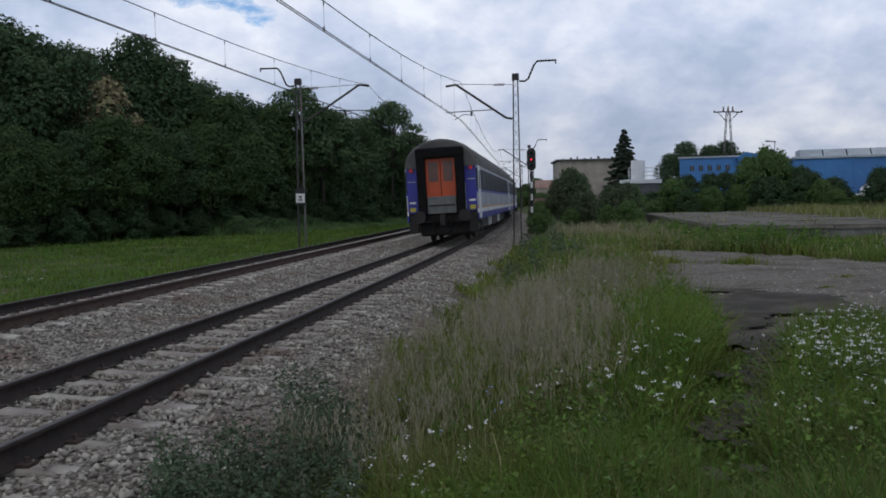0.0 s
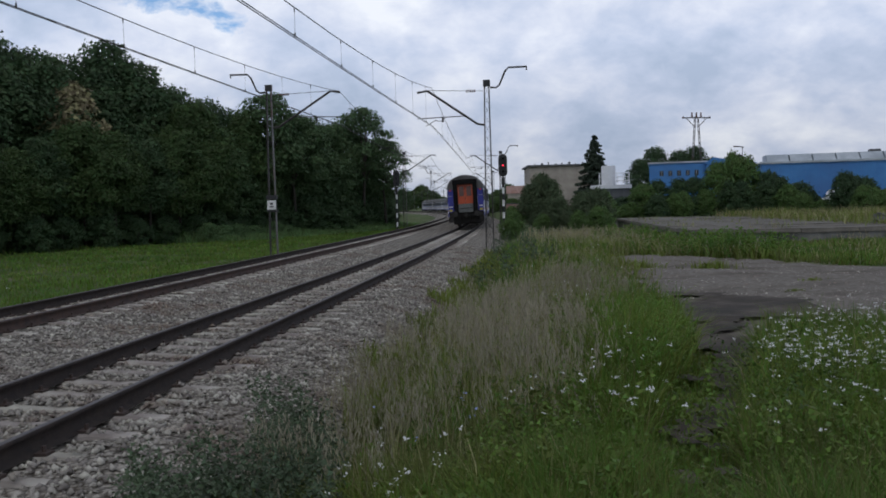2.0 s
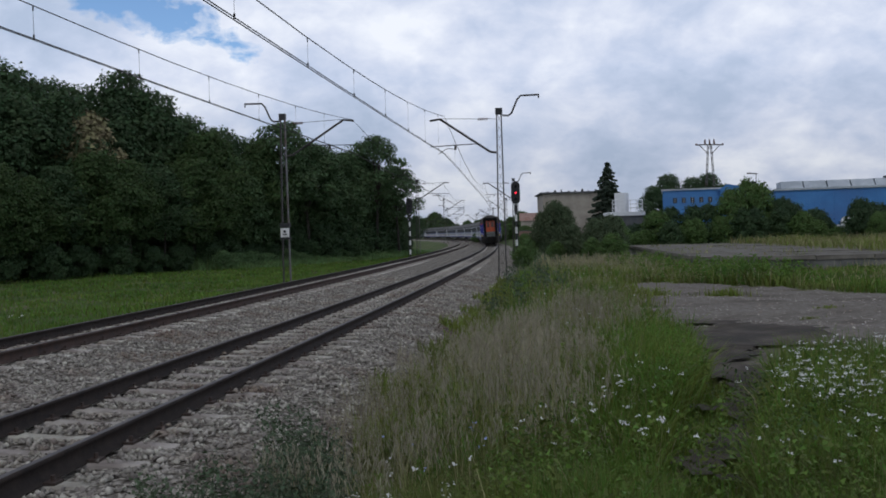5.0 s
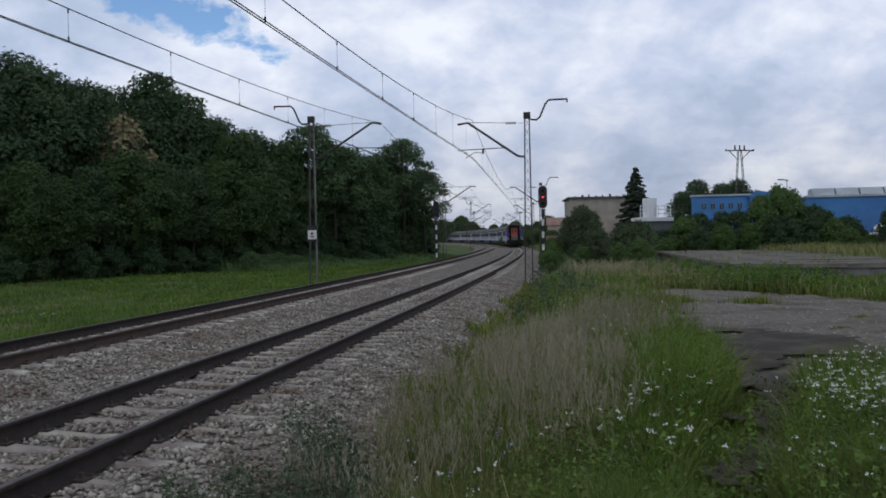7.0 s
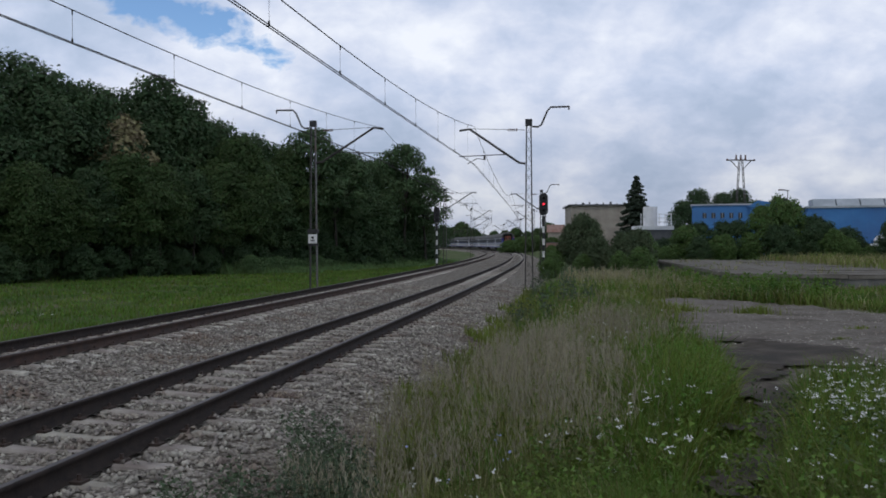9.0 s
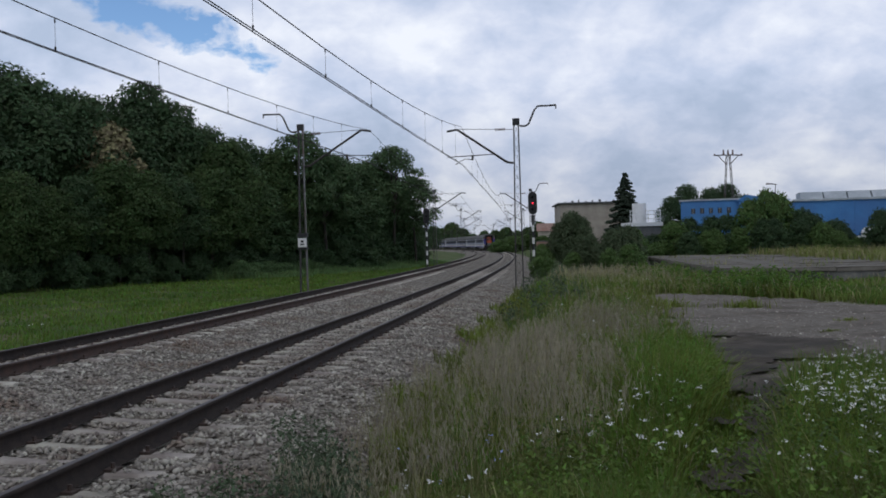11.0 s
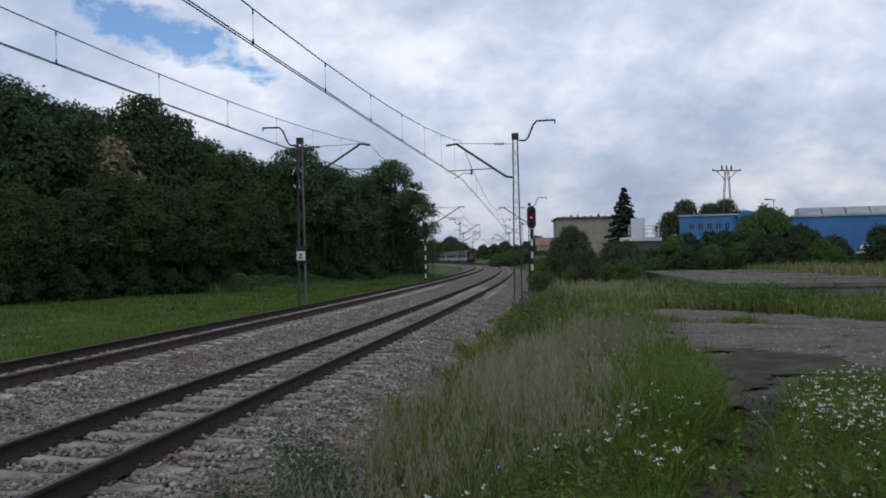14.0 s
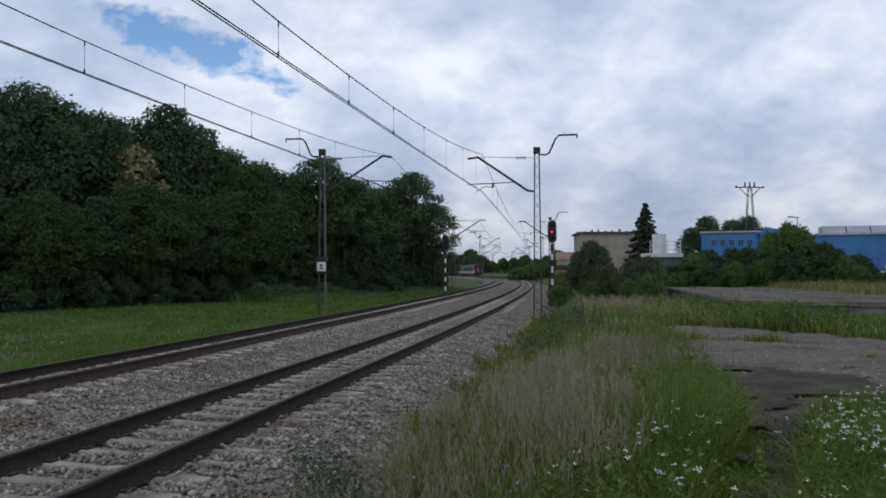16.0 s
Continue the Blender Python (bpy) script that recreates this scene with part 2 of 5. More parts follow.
# ---------------------------------------------------------------- the line of the tracks
STEP = 0.5
ARC = np.arange(-120, 900, STEP)
HEAD = -0.17155 + 0.00046059 * ARC + 0.5 * 2.98e-6 * np.clip(ARC, -60, 330) ** 2 * np.sign(np.clip(ARC, 0, 1) + 1e-9)
HEAD = np.where(ARC > 330, HEAD[np.searchsorted(ARC, 330)] + 0.00144 * (ARC - 330), HEAD)
HEAD = np.where(ARC < 0, -0.17155 + 0.00046059 * ARC, HEAD)
LINE_X = np.concatenate([[0], np.cumsum(-np.sin((HEAD[1:] + HEAD[:-1]) / 2) * STEP)])
LINE_Y = np.concatenate([[0], np.cumsum(np.cos((HEAD[1:] + HEAD[:-1]) / 2) * STEP)])
LINE_X += -4.6832 - np.interp(2.0, ARC, LINE_X)
LINE_Y += -np.interp(2.0, ARC, LINE_Y)
GAP = 4.19   # between the centres of the tracks
CANT = 0.038


def on_line(s, q=0.0):
    """The place q metres to the right of the near track's centre at s metres along it, and the heading."""
    h = np.interp(s, ARC, HEAD)
    return np.interp(s, ARC, LINE_X) + q * np.cos(h), np.interp(s, ARC, LINE_Y) + q * np.sin(h), h


def across(x, y):
    """How far right of the near track's centre a place lies (good to some metres of it)."""
    k = np.clip(np.searchsorted(LINE_Y[:int(700 / STEP)], y), 0, int(700 / STEP) - 1)
    return (x - LINE_X[k]) * np.cos(HEAD[k])


def at_line(s, q, z, turn=0.0):
    x, y, h = on_line(s, q)
    return pose(float(x), float(y), z, 0, 0, math.degrees(h) + turn)


def rnoise(x, y, f, seed=0.0):
    """Smooth noise of about -1 to 1 over arrays."""
    return (np.sin(x * f + 1.3 * np.sin(y * f * 0.7 + seed) + seed) + np.sin(y * f * 1.3 + 1.7 * np.sin(x * f * 0.6 + 2 * seed) + 0.5 * seed) + np.sin((x + y) * f * 2.1 + seed * 3)) / 3


def wood_edge(y):
    """x of the wood's edge at y."""
    return np.interp(y, (-60, 0, 48, 62, 70, 78, 90, 130, 200, 300), (-46, -42, -29, -20.5, -15, -10.5, -4.5, -1.5, 6, 8))


def ground_z(x, y):
    q = across(x, y)
    z = np.interp(q, (-40, -12, -7.6, -7.0, 2.8, 3.4, 4.6, 8, 40), (-0.75, -0.62, -0.52, -0.6, -0.6, -0.36, -0.04, 0.02, 0.05))
    into = np.clip(wood_edge(y) - x, 0, 60)
    z = z + np.where(into > 0, np.interp(into, (0, 5, 12, 22, 60), (0, 1.2, 4.6, 7.6, 9.5)) * np.interp(y, (30, 50, 76, 96), (1, 1, 0.85, 0.1)), 0)
    wild = np.clip((np.abs(q) - 3.4) / 3, 0, 1) * np.where((q > -7) & (q < 2.8), 0, 1)
    return z + 0.045 * rnoise(x, y, 0.9, 1.0) * wild + 0.02 * rnoise(x, y, 3.1, 2.0) * wild


BED_Q = [-7.5, -7.1, -6.5, -6.0, -5.4, -4.19, -3.0, -2.6, -2.1, -1.7, -1.3, 0, 1.35, 1.8, 2.2, 2.6, 2.95, 3.35]
BED_Z = [-0.75, -0.52, -0.29, -0.18, -0.16, -0.135, -0.085, -0.12, -0.195, -0.21, -0.215, -0.21, -0.125, -0.145, -0.235, -0.36, -0.47, -0.66]


def surface_z(x, y):
    """The ground, or the ballast where that lies higher."""
    return np.maximum(ground_z(x, y), np.interp(across(x, y), BED_Q, BED_Z, -9, -9))


# ---------------------------------------------------------------- ground
def ground_material():
    m = bpy.data.materials.new("meadow_soil")
    m.use_nodes = True
    nt = m.node_tree
    b = nt.nodes["Principled BSDF"]
    co = nt.nodes.new("ShaderNodeTexCoord").outputs["Object"]
    n1, n2, n3 = noise_node(nt, co, 0.35, 6), noise_node(nt, co, 4.0, 8, 0.7), noise_node(nt, co, 0.06, 4)
    green = mix_rgb(nt, n2, (0.045, 0.075, 0.018), (0.10, 0.14, 0.04))
    dry = mix_rgb(nt, n2, (0.12, 0.11, 0.06), (0.20, 0.18, 0.11))
    col = mix_rgb(nt, ramp(nt, n1, ((0.5, (0, 0, 0)), (0.68, (1, 1, 1)))), green, dry)
    col = mix_rgb(nt, ramp(nt, n3, ((0.5, (0, 0, 0)), (0.75, (0.5, 0.5, 0.5)))), col, (0.06, 0.09, 0.03))
    nt.links.new(col, b.inputs["Base Color"])
    b.inputs["Roughness"].default_value, b.inputs["Specular IOR Level"].default_value = 0.95, 0.2
    bump = nt.nodes.new("ShaderNodeBump")
    bump.inputs["Strength"].default_value, bump.inputs["Distance"].default_value = 0.8, 0.06
    nt.links.new(noise_node(nt, co, 12, 8, 0.7), bump.inputs["Height"])
    nt.links.new(bump.outputs[0], b.inputs["Normal"])
    return m


M["meadow"] = ground_material()
M["yard"] = material("yard_gravel", (0.13, 0.115, 0.10), (0.23, 0.21, 0.185), 9.0, 0.97, spec=0.1, bump=0.8, bump_scale=30, c3=(0.12, 0.104, 0.088), scale2=0.7)
M["mud"] = material("dark_mud", (0.050, 0.042, 0.034), (0.13, 0.112, 0.094), 2.2, 0.95, spec=0.15, bump=0.7, bump_scale=10, c3=(0.05, 0.045, 0.04), scale2=0.6)


def grid_coords(lo, hi, near, spacing, growth=1.22):
    out, d, s = [0.0], 0.0, spacing
    while d < hi:
        d += s
        if d > near:
            s *= growth
        out.append(d)
    neg, d, s = [], 0.0, spacing
    while d < -lo:
        d += s
        if d > near:
            s *= growth
        neg.append(-d)
    return np.array(neg[::-1] + out)


def build_ground():
    xs, ys = grid_coords(-3000, 3000, 40, 0.7), grid_coords(-600, 4000, 100, 0.8)
    X, Y = np.meshgrid(xs, ys)
    Z = ground_z(X, Y)
    n, k = len(xs), len(ys)
    idx = np.arange(n * k).reshape(k, n)
    f = np.stack([idx[:-1, :-1], idx[:-1, 1:], idx[1:, 1:], idx[1:, :-1]], -1).reshape(-1, 4)
    ob = new("ground", mesh_np("ground", np.stack([X, Y, Z], -1).reshape(-1, 3), f, M["meadow"], True))
    tagged(ob, "green and straw-coloured meadow ground beside the railway line", "ground", kind="structure")


build_ground()


def patch(name, outline, lift, mat, label, cell=0.35, ragged=0.35):
    """A thin uneven sheet on the ground, inside an outline with ragged edges."""
    pts = np.array(outline)
    x0, y0 = pts.min(0) - 0.5
    x1, y1 = pts.max(0) + 0.5
    xs, ys = np.arange(x0, x1, cell), np.arange(y0, y1, cell)
    X, Y = np.meshgrid(xs, ys)
    XX = X + ragged * rnoise(X, Y, 2.3, 5.0) + 0.4 * ragged * rnoise(X, Y, 7.0, 2.0)
    YY = Y + ragged * rnoise(X, Y, 2.0, 9.0) + 0.4 * ragged * rnoise(X, Y, 6.3, 4.0)
    inside = np.zeros(X.shape, bool)
    for (ax, ay), (bx, by) in zip(pts, np.roll(pts, -1, 0)):
        cross = ((ay > YY) != (by > YY)) & (XX < (bx - ax) * (YY - ay) / (by - ay + 1e-9) + ax)
        inside ^= cross
    Z = ground_z(X, Y) + lift
    n, k = len(xs), len(ys)
    idx = np.arange(n * k).reshape(k, n)
    f = np.stack([idx[:-1, :-1], idx[:-1, 1:], idx[1:, 1:], idx[1:, :-1]], -1)[inside[:-1, :-1] & inside[1:, 1:]]
    ob = new(name, mesh_np(name, np.stack([X, Y, Z], -1).reshape(-1, 3), f.reshape(-1, 4), mat, True))
    return tagged(ob, label, name.split("_")[0], kind="structure")


YARD = [(5.9, 25.6), (7.2, 25.8), (8.5, 24.2), (9.7, 22.1), (10.6, 19.9), (16, 12), (21, 8), (21, 3.5), (12, 6.5), (7.2, 8.9), (5.2, 9.3), (3.9, 9.1), (3.3, 9.0), (3.35, 10.4), (3.6, 12.2), (4.0, 13.6), (4.3, 15.5), (4.9, 19), (5.2, 22)]
MUD = [(4.5, 14.9), (5.3, 14.6), (6.0, 13.6), (6.6, 12.6), (6.0, 11.6), (5.0, 10.8), (4.4, 9.8), (3.9, 8.8), (3.3, 7.8), (2.7, 6.6), (2.1, 5.4), (1.5, 3.5), (1.2, 3.6), (1.6, 5.4), (2.2, 6.9), (2.8, 8.1), (3.3, 9.4), (3.7, 11.2), (4.0, 13.0)]
patch("yard", YARD, 0.03, M["yard"], "bare grey gravel yard between the weeds")
patch("mud", MUD, 0.075, M["mud"], "patch of dark wet earth at the yard's edge", 0.14, 0.6)


# ---------------------------------------------------------------- tracks
def sweep(profile, s0, s1, ds, q0, mats, name, index=None, smooth=False, zfun=None):
    """A profile of (across, height) points carried along the line."""
    s = np.arange(s0, s1 + ds / 2, ds)
    pr = np.array(profile)
    x, y, h = on_line(s)
    q = q0 + pr[:, 0]
    V = np.stack([x[:, None] + np.cos(h)[:, None] * q, y[:, None] + np.sin(h)[:, None] * q, np.broadcast_to(pr[:, 1], (len(s), len(pr)))], -1).copy()
    if zfun is not None:
        V[..., 2] += zfun(V[..., 0], V[..., 1])
    n, k = len(pr), len(s)
    idx = np.arange(n * k).reshape(k, n)
    f = np.stack([idx[:-1, :-1], idx[:-1, 1:], idx[1:, 1:], idx[1:, :-1]], -1).reshape(-1, 4)
    mi = None if index is None else np.tile(index, k - 1)
    return mesh_np(name, V.reshape(-1, 3), f, mats, smooth, mi)


def cant_z(q):
    """Height of a track's plane q metres right of its own centre."""
    return 0.0285 + CANT * q


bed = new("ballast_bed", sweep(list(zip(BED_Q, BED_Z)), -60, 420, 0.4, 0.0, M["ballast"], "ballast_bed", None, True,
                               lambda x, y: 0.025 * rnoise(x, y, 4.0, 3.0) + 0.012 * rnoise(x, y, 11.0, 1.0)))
tagged(bed, "bed of grey crushed stone under both tracks", "ballast", kind="structure")

RAIL = [(-0.075, -0.172), (-0.075, -0.16), (-0.012, -0.14), (-0.012, -0.045), (-0.036, -0.035), (-0.036, -0.008), (-0.028, 0.0),
        (0.028, 0.0), (0.036, -0.008), (0.036, -0.035), (0.012, -0.045), (0.012, -0.14), (0.075, -0.16), (0.075, -0.172)]
RAIL_MATS = [0, 0, 0, 0, 0, 0, 1, 0, 0, 0, 0, 0, 0]


def sleeper_mesh():
    bm = bmesh.new()
    rows = [(-1.3, -0.205), (-0.95, -0.175), (-0.62, -0.172), (-0.12, -0.226), (0.12, -0.226), (0.62, -0.172), (0.95, -0.175), (1.3, -0.208)]
    rings = []
    for q, top in rows:
        z = top + cant_z(q)
        rings.append([bm.verts.new(p) for p in ((q, -0.14, z - 0.2), (q, -0.082, z - 0.02), (q, -0.062, z), (q, 0.062, z), (q, 0.082, z - 0.02), (q, 0.14, z - 0.2))])
    for a, b in zip(rings, rings[1:]):
        for j in range(5):
            bm.faces.new((a[j], b[j], b[j + 1], a[j + 1]))
    bm.faces.new(rings[0])
    bm.faces.new(rings[-1][::-1])
    bmesh.ops.recalc_face_normals(bm, faces=bm.faces)
    me = bpy.data.meshes.new("sleeper")
    bm.to_mesh(me)
    bm.free()
    me.materials.append(M["sleeper"])
    return me


def clip_mesh():
    bm = bmesh.new()
    for side, edge in product((-0.75, 0.75), (-1, 1)):
        q = side + edge * 0.115
        z = cant_z(q) - 0.172
        add_box(bm, q - 0.05, q + 0.05, -0.06, 0.06, z - 0.004, z + 0.022)
        add_tube(bm, [(q, 0, z + 0.02), (q, 0, z + 0.065)], 0.018, 6)
    bmesh.ops.recalc_face_normals(bm, faces=bm.faces)
    me = bpy.data.meshes.new("rail_clip")
    bm.to_mesh(me)
    bm.free()
    me.materials.append(M["clip"])
    return me


SLEEPER, CLIP = sleeper_mesh(), clip_mesh()


def build_track(q0, label, near):
    tr = empty("railway_track", pose(0, 0, 0 if near else 0.06), label, "track", "two parallel tracks", "structure")
    for side in (-0.75, 0.75):
        pr = [(a, b + cant_z(side)) for a, b in RAIL]
        ob = new("rail", sweep(pr, -60, 420, 1.0, q0 + side, [M["rail_side" if near or side < 0 else "rail_rust"], M["rail_head"]], "rail", RAIL_MATS))
        ob.parent = tr
        tagged(ob, "rust-brown steel rail with a worn bright head")
    far = []
    jig = random.Random(4 + near)
    for i in range(-30, 640):
        s = 10.1687 - 2 + 0.6006 * i
        if s < -15 or s > 330:
            continue
        x, y, h = on_line(s + jig.uniform(-0.012, 0.012), q0)
        m = Matrix.Translation((float(x), float(y), jig.uniform(-0.006, 0.004) - (0.03 if s > 60 else 0.0))) @ Matrix.Rotation(float(h) + jig.uniform(-0.008, 0.008), 4, "Z")
        if 2 < s < 130:
            ob = new("sleeper", SLEEPER)
            ob.parent, ob.matrix_basis = tr, m
            if s < 45:
                cl = new("rail_clip", CLIP)
                cl.parent = ob
        else:
            far.append(m)
    co = np.array([v.co for v in SLEEPER.vertices])
    fc = [list(p.vertices) for p in SLEEPER.polygons]
    V, Fq = [], []
    quads = np.array([f for f in fc if len(f) == 4])
    for k, m in enumerate(far):
        a = np.array(m)
        V.append(co @ a[:3, :3].T + a[:3, 3])
        Fq.append(quads + k * len(co))
    ob = new("far_sleepers", mesh_np("far_sleepers", np.concatenate(V), np.concatenate(Fq), M["sleeper"]))
    ob.parent = tr
    tagged(ob, "row of concrete sleepers far along the track", kind="stuff")


build_track(0.0, "railway track with dark rails on pale concrete sleepers", 1)
build_track(-GAP, "second railway track with dark rails, half-buried sleepers", 0)


def scatter_stones():
    """Crushed stone lying loose over the near bed."""
    rng = np.random.default_rng(5)
    n = 72000
    s = np.where(rng.random(n) < 0.12, rng.uniform(-12, 5, n), 5 + 36 * rng.random(n) ** 1.6)
    q = rng.uniform(-5.6, 3.1, n)
    keep = np.ones(n, bool)
    for c in (0.0, -GAP):
        for r in (-0.75, 0.75):
            keep &= np.abs(q - c - r) > 0.085
    s_mod = np.abs(((s - 8.1687) / 0.6006 + 0.5) % 1 - 0.5) * 0.6006
    on_sl = (s_mod < 0.085) & (np.abs(q) < 1.32)
    keep &= ~(on_sl & (rng.random(n) < np.where(np.abs(q) < 0.9, 0.80, 0.50)))
    far_sl = (s_mod < 0.13) & (np.abs(q + GAP) < 1.3)
    keep &= ~(far_sl & (rng.random(n) < 0.6))
    s, q, on_sl = s[keep], q[keep], on_sl[keep]
    n = len(s)
    x, y, h = on_line(s, q)
    z = np.interp(q, BED_Q, BED_Z) + 0.025 * rnoise(x, y, 4.0, 3.0) + 0.012 * rnoise(x, y, 11.0, 1.0)
    z = np.where(on_sl, np.maximum(z, cant_z(q) - 0.165), z)
    r = 0.014 + 0.024 * rng.random(n) ** 1.4
    base = np.array([(1, 0, 0), (0, 1, 0), (-1, 0, 0), (0, -1, 0), (0, 0, 0.8), (0, 0, -0.8)], float)
    V = base[None] * (r[:, None, None] * rng.uniform(0.65, 1.35, (n, 6, 1))) + rng.normal(0, 0.27, (n, 6, 3)) * r[:, None, None]
    a = rng.uniform(0, 6.28, n)
    ca, sa = np.cos(a)[:, None], np.sin(a)[:, None]
    V = np.stack([V[..., 0] * ca - V[..., 1] * sa, V[..., 0] * sa + V[..., 1] * ca, V[..., 2]], -1)
    V += np.stack([x, y, z + r * 0.45], -1)[:, None]
    f = np.array([(0, 1, 4), (1, 2, 4), (2, 3, 4), (3, 0, 4), (1, 0, 5), (2, 1, 5), (3, 2, 5), (0, 3, 5)])
    F = f[None] + 6 * np.arange(n)[:, None, None]
    ob = new("ballast_stones", mesh_np("ballast_stones", V.reshape(-1, 3), F.reshape(-1, 3), M["stone"]))
    tagged(ob, "loose grey and brownish crushed stones between the sleepers", "ballast", kind="stuff")


scatter_stones()


# ---------------------------------------------------------------- overhead line
WIRE_TOP, WIRE_LOW = 6.80, 5.16
MAST_S = [-9.0, 40.3, 89.5, 138.0, 187.0, 236.0, 285.0, 334.0]


def build_mast(s, side, height, post_q, sign=False):
    """A lattice mast of two channels with a cantilever over its track; side +1 stands right of the near track."""
    track_q = 0.0 if side > 0 else -GAP
    x, y, _ = on_line(s, post_q)
    gz = float(ground_z(np.array([float(x)]), np.array([float(y)]))[0]) - 0.15
    m = at_line(s, post_q, 0.0)
    mast = empty("catenary_mast", m, "dark steel lattice mast with a white plate beside the track" if sign else "dark steel lattice mast carrying the overhead line", "mast", "masts along the railway")
    low, top = 0.17, 0.095
    for e in (-1, 1):
        bm = bmesh.new()
        r = bmesh.ops.create_cube(bm, size=1)
        for v in r["verts"]:
            f = v.co.z + 0.5
            w = low + (top - low) * f
            v.co = (e * w + v.co.x * 0.05, v.co.y * 0.14, gz + f * (height - gz))
        part("channel", bm, M["steel_grey"] if (side < 0 and e > 0) else M["steel_dark"], mast)
    joined = bmesh.new()
    n = 17
    for i in range(n):
        z0, z1 = gz + 0.5 + (height - gz - 0.7) * i / n, gz + 0.5 + (height - gz - 0.7) * (i + 1) / n
        e = 1 if i % 2 else -1
        f = i / n
        w = low + (top - low) * f
        for sgn, yy in ((-e, -0.05), (e, 0.05)):
            bar = bmesh.new() if 0 < s < 100 else joined
            add_tube(bar, [(sgn * w, yy, z0), (-sgn * w, yy, z1)], 0.0065, 4)
            if bar is not joined:
                part("lacing_bar", bar, M["steel_dark"], mast)
    if 0 < s < 100:
        joined.free()
    else:
        tagged(part("lacing", joined, M["steel_dark"], mast), kind="stuff")
    part("cap", box(-0.15, 0.15, -0.1, 0.1, height - 0.24, height + 0.04, 0.01), M["black"], mast)
    part("footing", box(-0.32, 0.32, -0.3, 0.3, gz - 0.3, gz + 0.2, 0.03), M["concrete"], mast, "concrete footing")
    d = track_q - post_q
    u = 1 if d > 0 else -1
    reach = abs(d)
    arm = bmesh.new()
    add_tube(arm, [(u * 0.15, 0, height - 1.88), (u * 0.42, 0, height - 1.84), (u * (reach - 0.1), 0, height - 0.34), (u * (reach + 0.35), 0, height - 0.40)], 0.05, 8)
    part("cantilever_arm", arm, M["steel_dark"], mast)
    part("stay", tube([(u * 0.15, 0, height - 0.42), (u * (reach - 0.1), 0, height - 0.32)], 0.012, 5), M["wire"], mast)
    ins = bmesh.new()
    for i in range(5):
        add_tube(ins, [(u * (0.5 + i * 0.09), 0, height - 0.41), (u * (0.545 + i * 0.09), 0, height - 0.405)], 0.06, 8)
    part("insulator", ins, M["insulator"], mast, "brown ribbed insulator")
    reg = bmesh.new()
    zr = WIRE_LOW + 0.38 + 0.26 * (side < 0)
    add_tube(reg, [(u * (reach - 1.7), 0, zr + 0.03), (u * (reach + 0.35), 0, zr - 0.03)], 0.022, 6)
    add_tube(reg, [(u * (reach - 0.75), 0, zr), (u * (reach - 0.75), 0, zr - 0.2)], 0.05, 6)
    add_tube(reg, [(u * (reach - 0.75), 0, zr - 0.17), (u * (reach - 0.4), 0, zr - 0.13), (u * reach, 0, zr - 0.36)], 0.016, 6)
    part("registration_arm", reg, M["steel_dark"], mast)
    hook = bmesh.new()
    pts = [(-u * 0.15, 0, height - 0.28), (-u * 0.4, 0, height - 0.3), (-u * 0.55, 0, height - 0.2), (-u * 0.8, 0, height + 0.38), (-u * 0.95, 0, height + 0.54), (-u * 1.75, 0, height + 0.55)]
    add_tube(hook, pts, 0.04, 8)
    add_tube(hook, [(-u * 1.73, 0, height + 0.55), (-u * 1.73, 0, height + 0.4)], 0.03, 6)
    part("feeder_bracket", hook, M["steel_dark"], mast)
    if sign:
        p = part("plate", box(-0.21, 0.19, -0.13, -0.115, 1.72, 2.13, 0.004), M["white"], mast, "small white number plate with dark bars")
        part("marking", box(-0.1, 0.08, -0.136, -0.1305, 1.82, 1.88), M["black"], p)
        part("marking", box(-0.07, 0.05, -0.136, -0.1305, 1.93, 2.03), M["black"], p)
        part("band", box(-0.24, 0.22, -0.125, 0.1, 1.62, 1.70, 0.004), M["black"], mast)
        part("band", box(-0.24, 0.22, -0.125, 0.1, 2.18, 2.36, 0.004), M["black"], mast)
    return mast


for i, s in enumerate(MAST_S):
    build_mast(s, 1, 7.04, 2.68)
    build_mast(s + 0.4, -1, 7.25, -GAP - 2.9, i == 1)


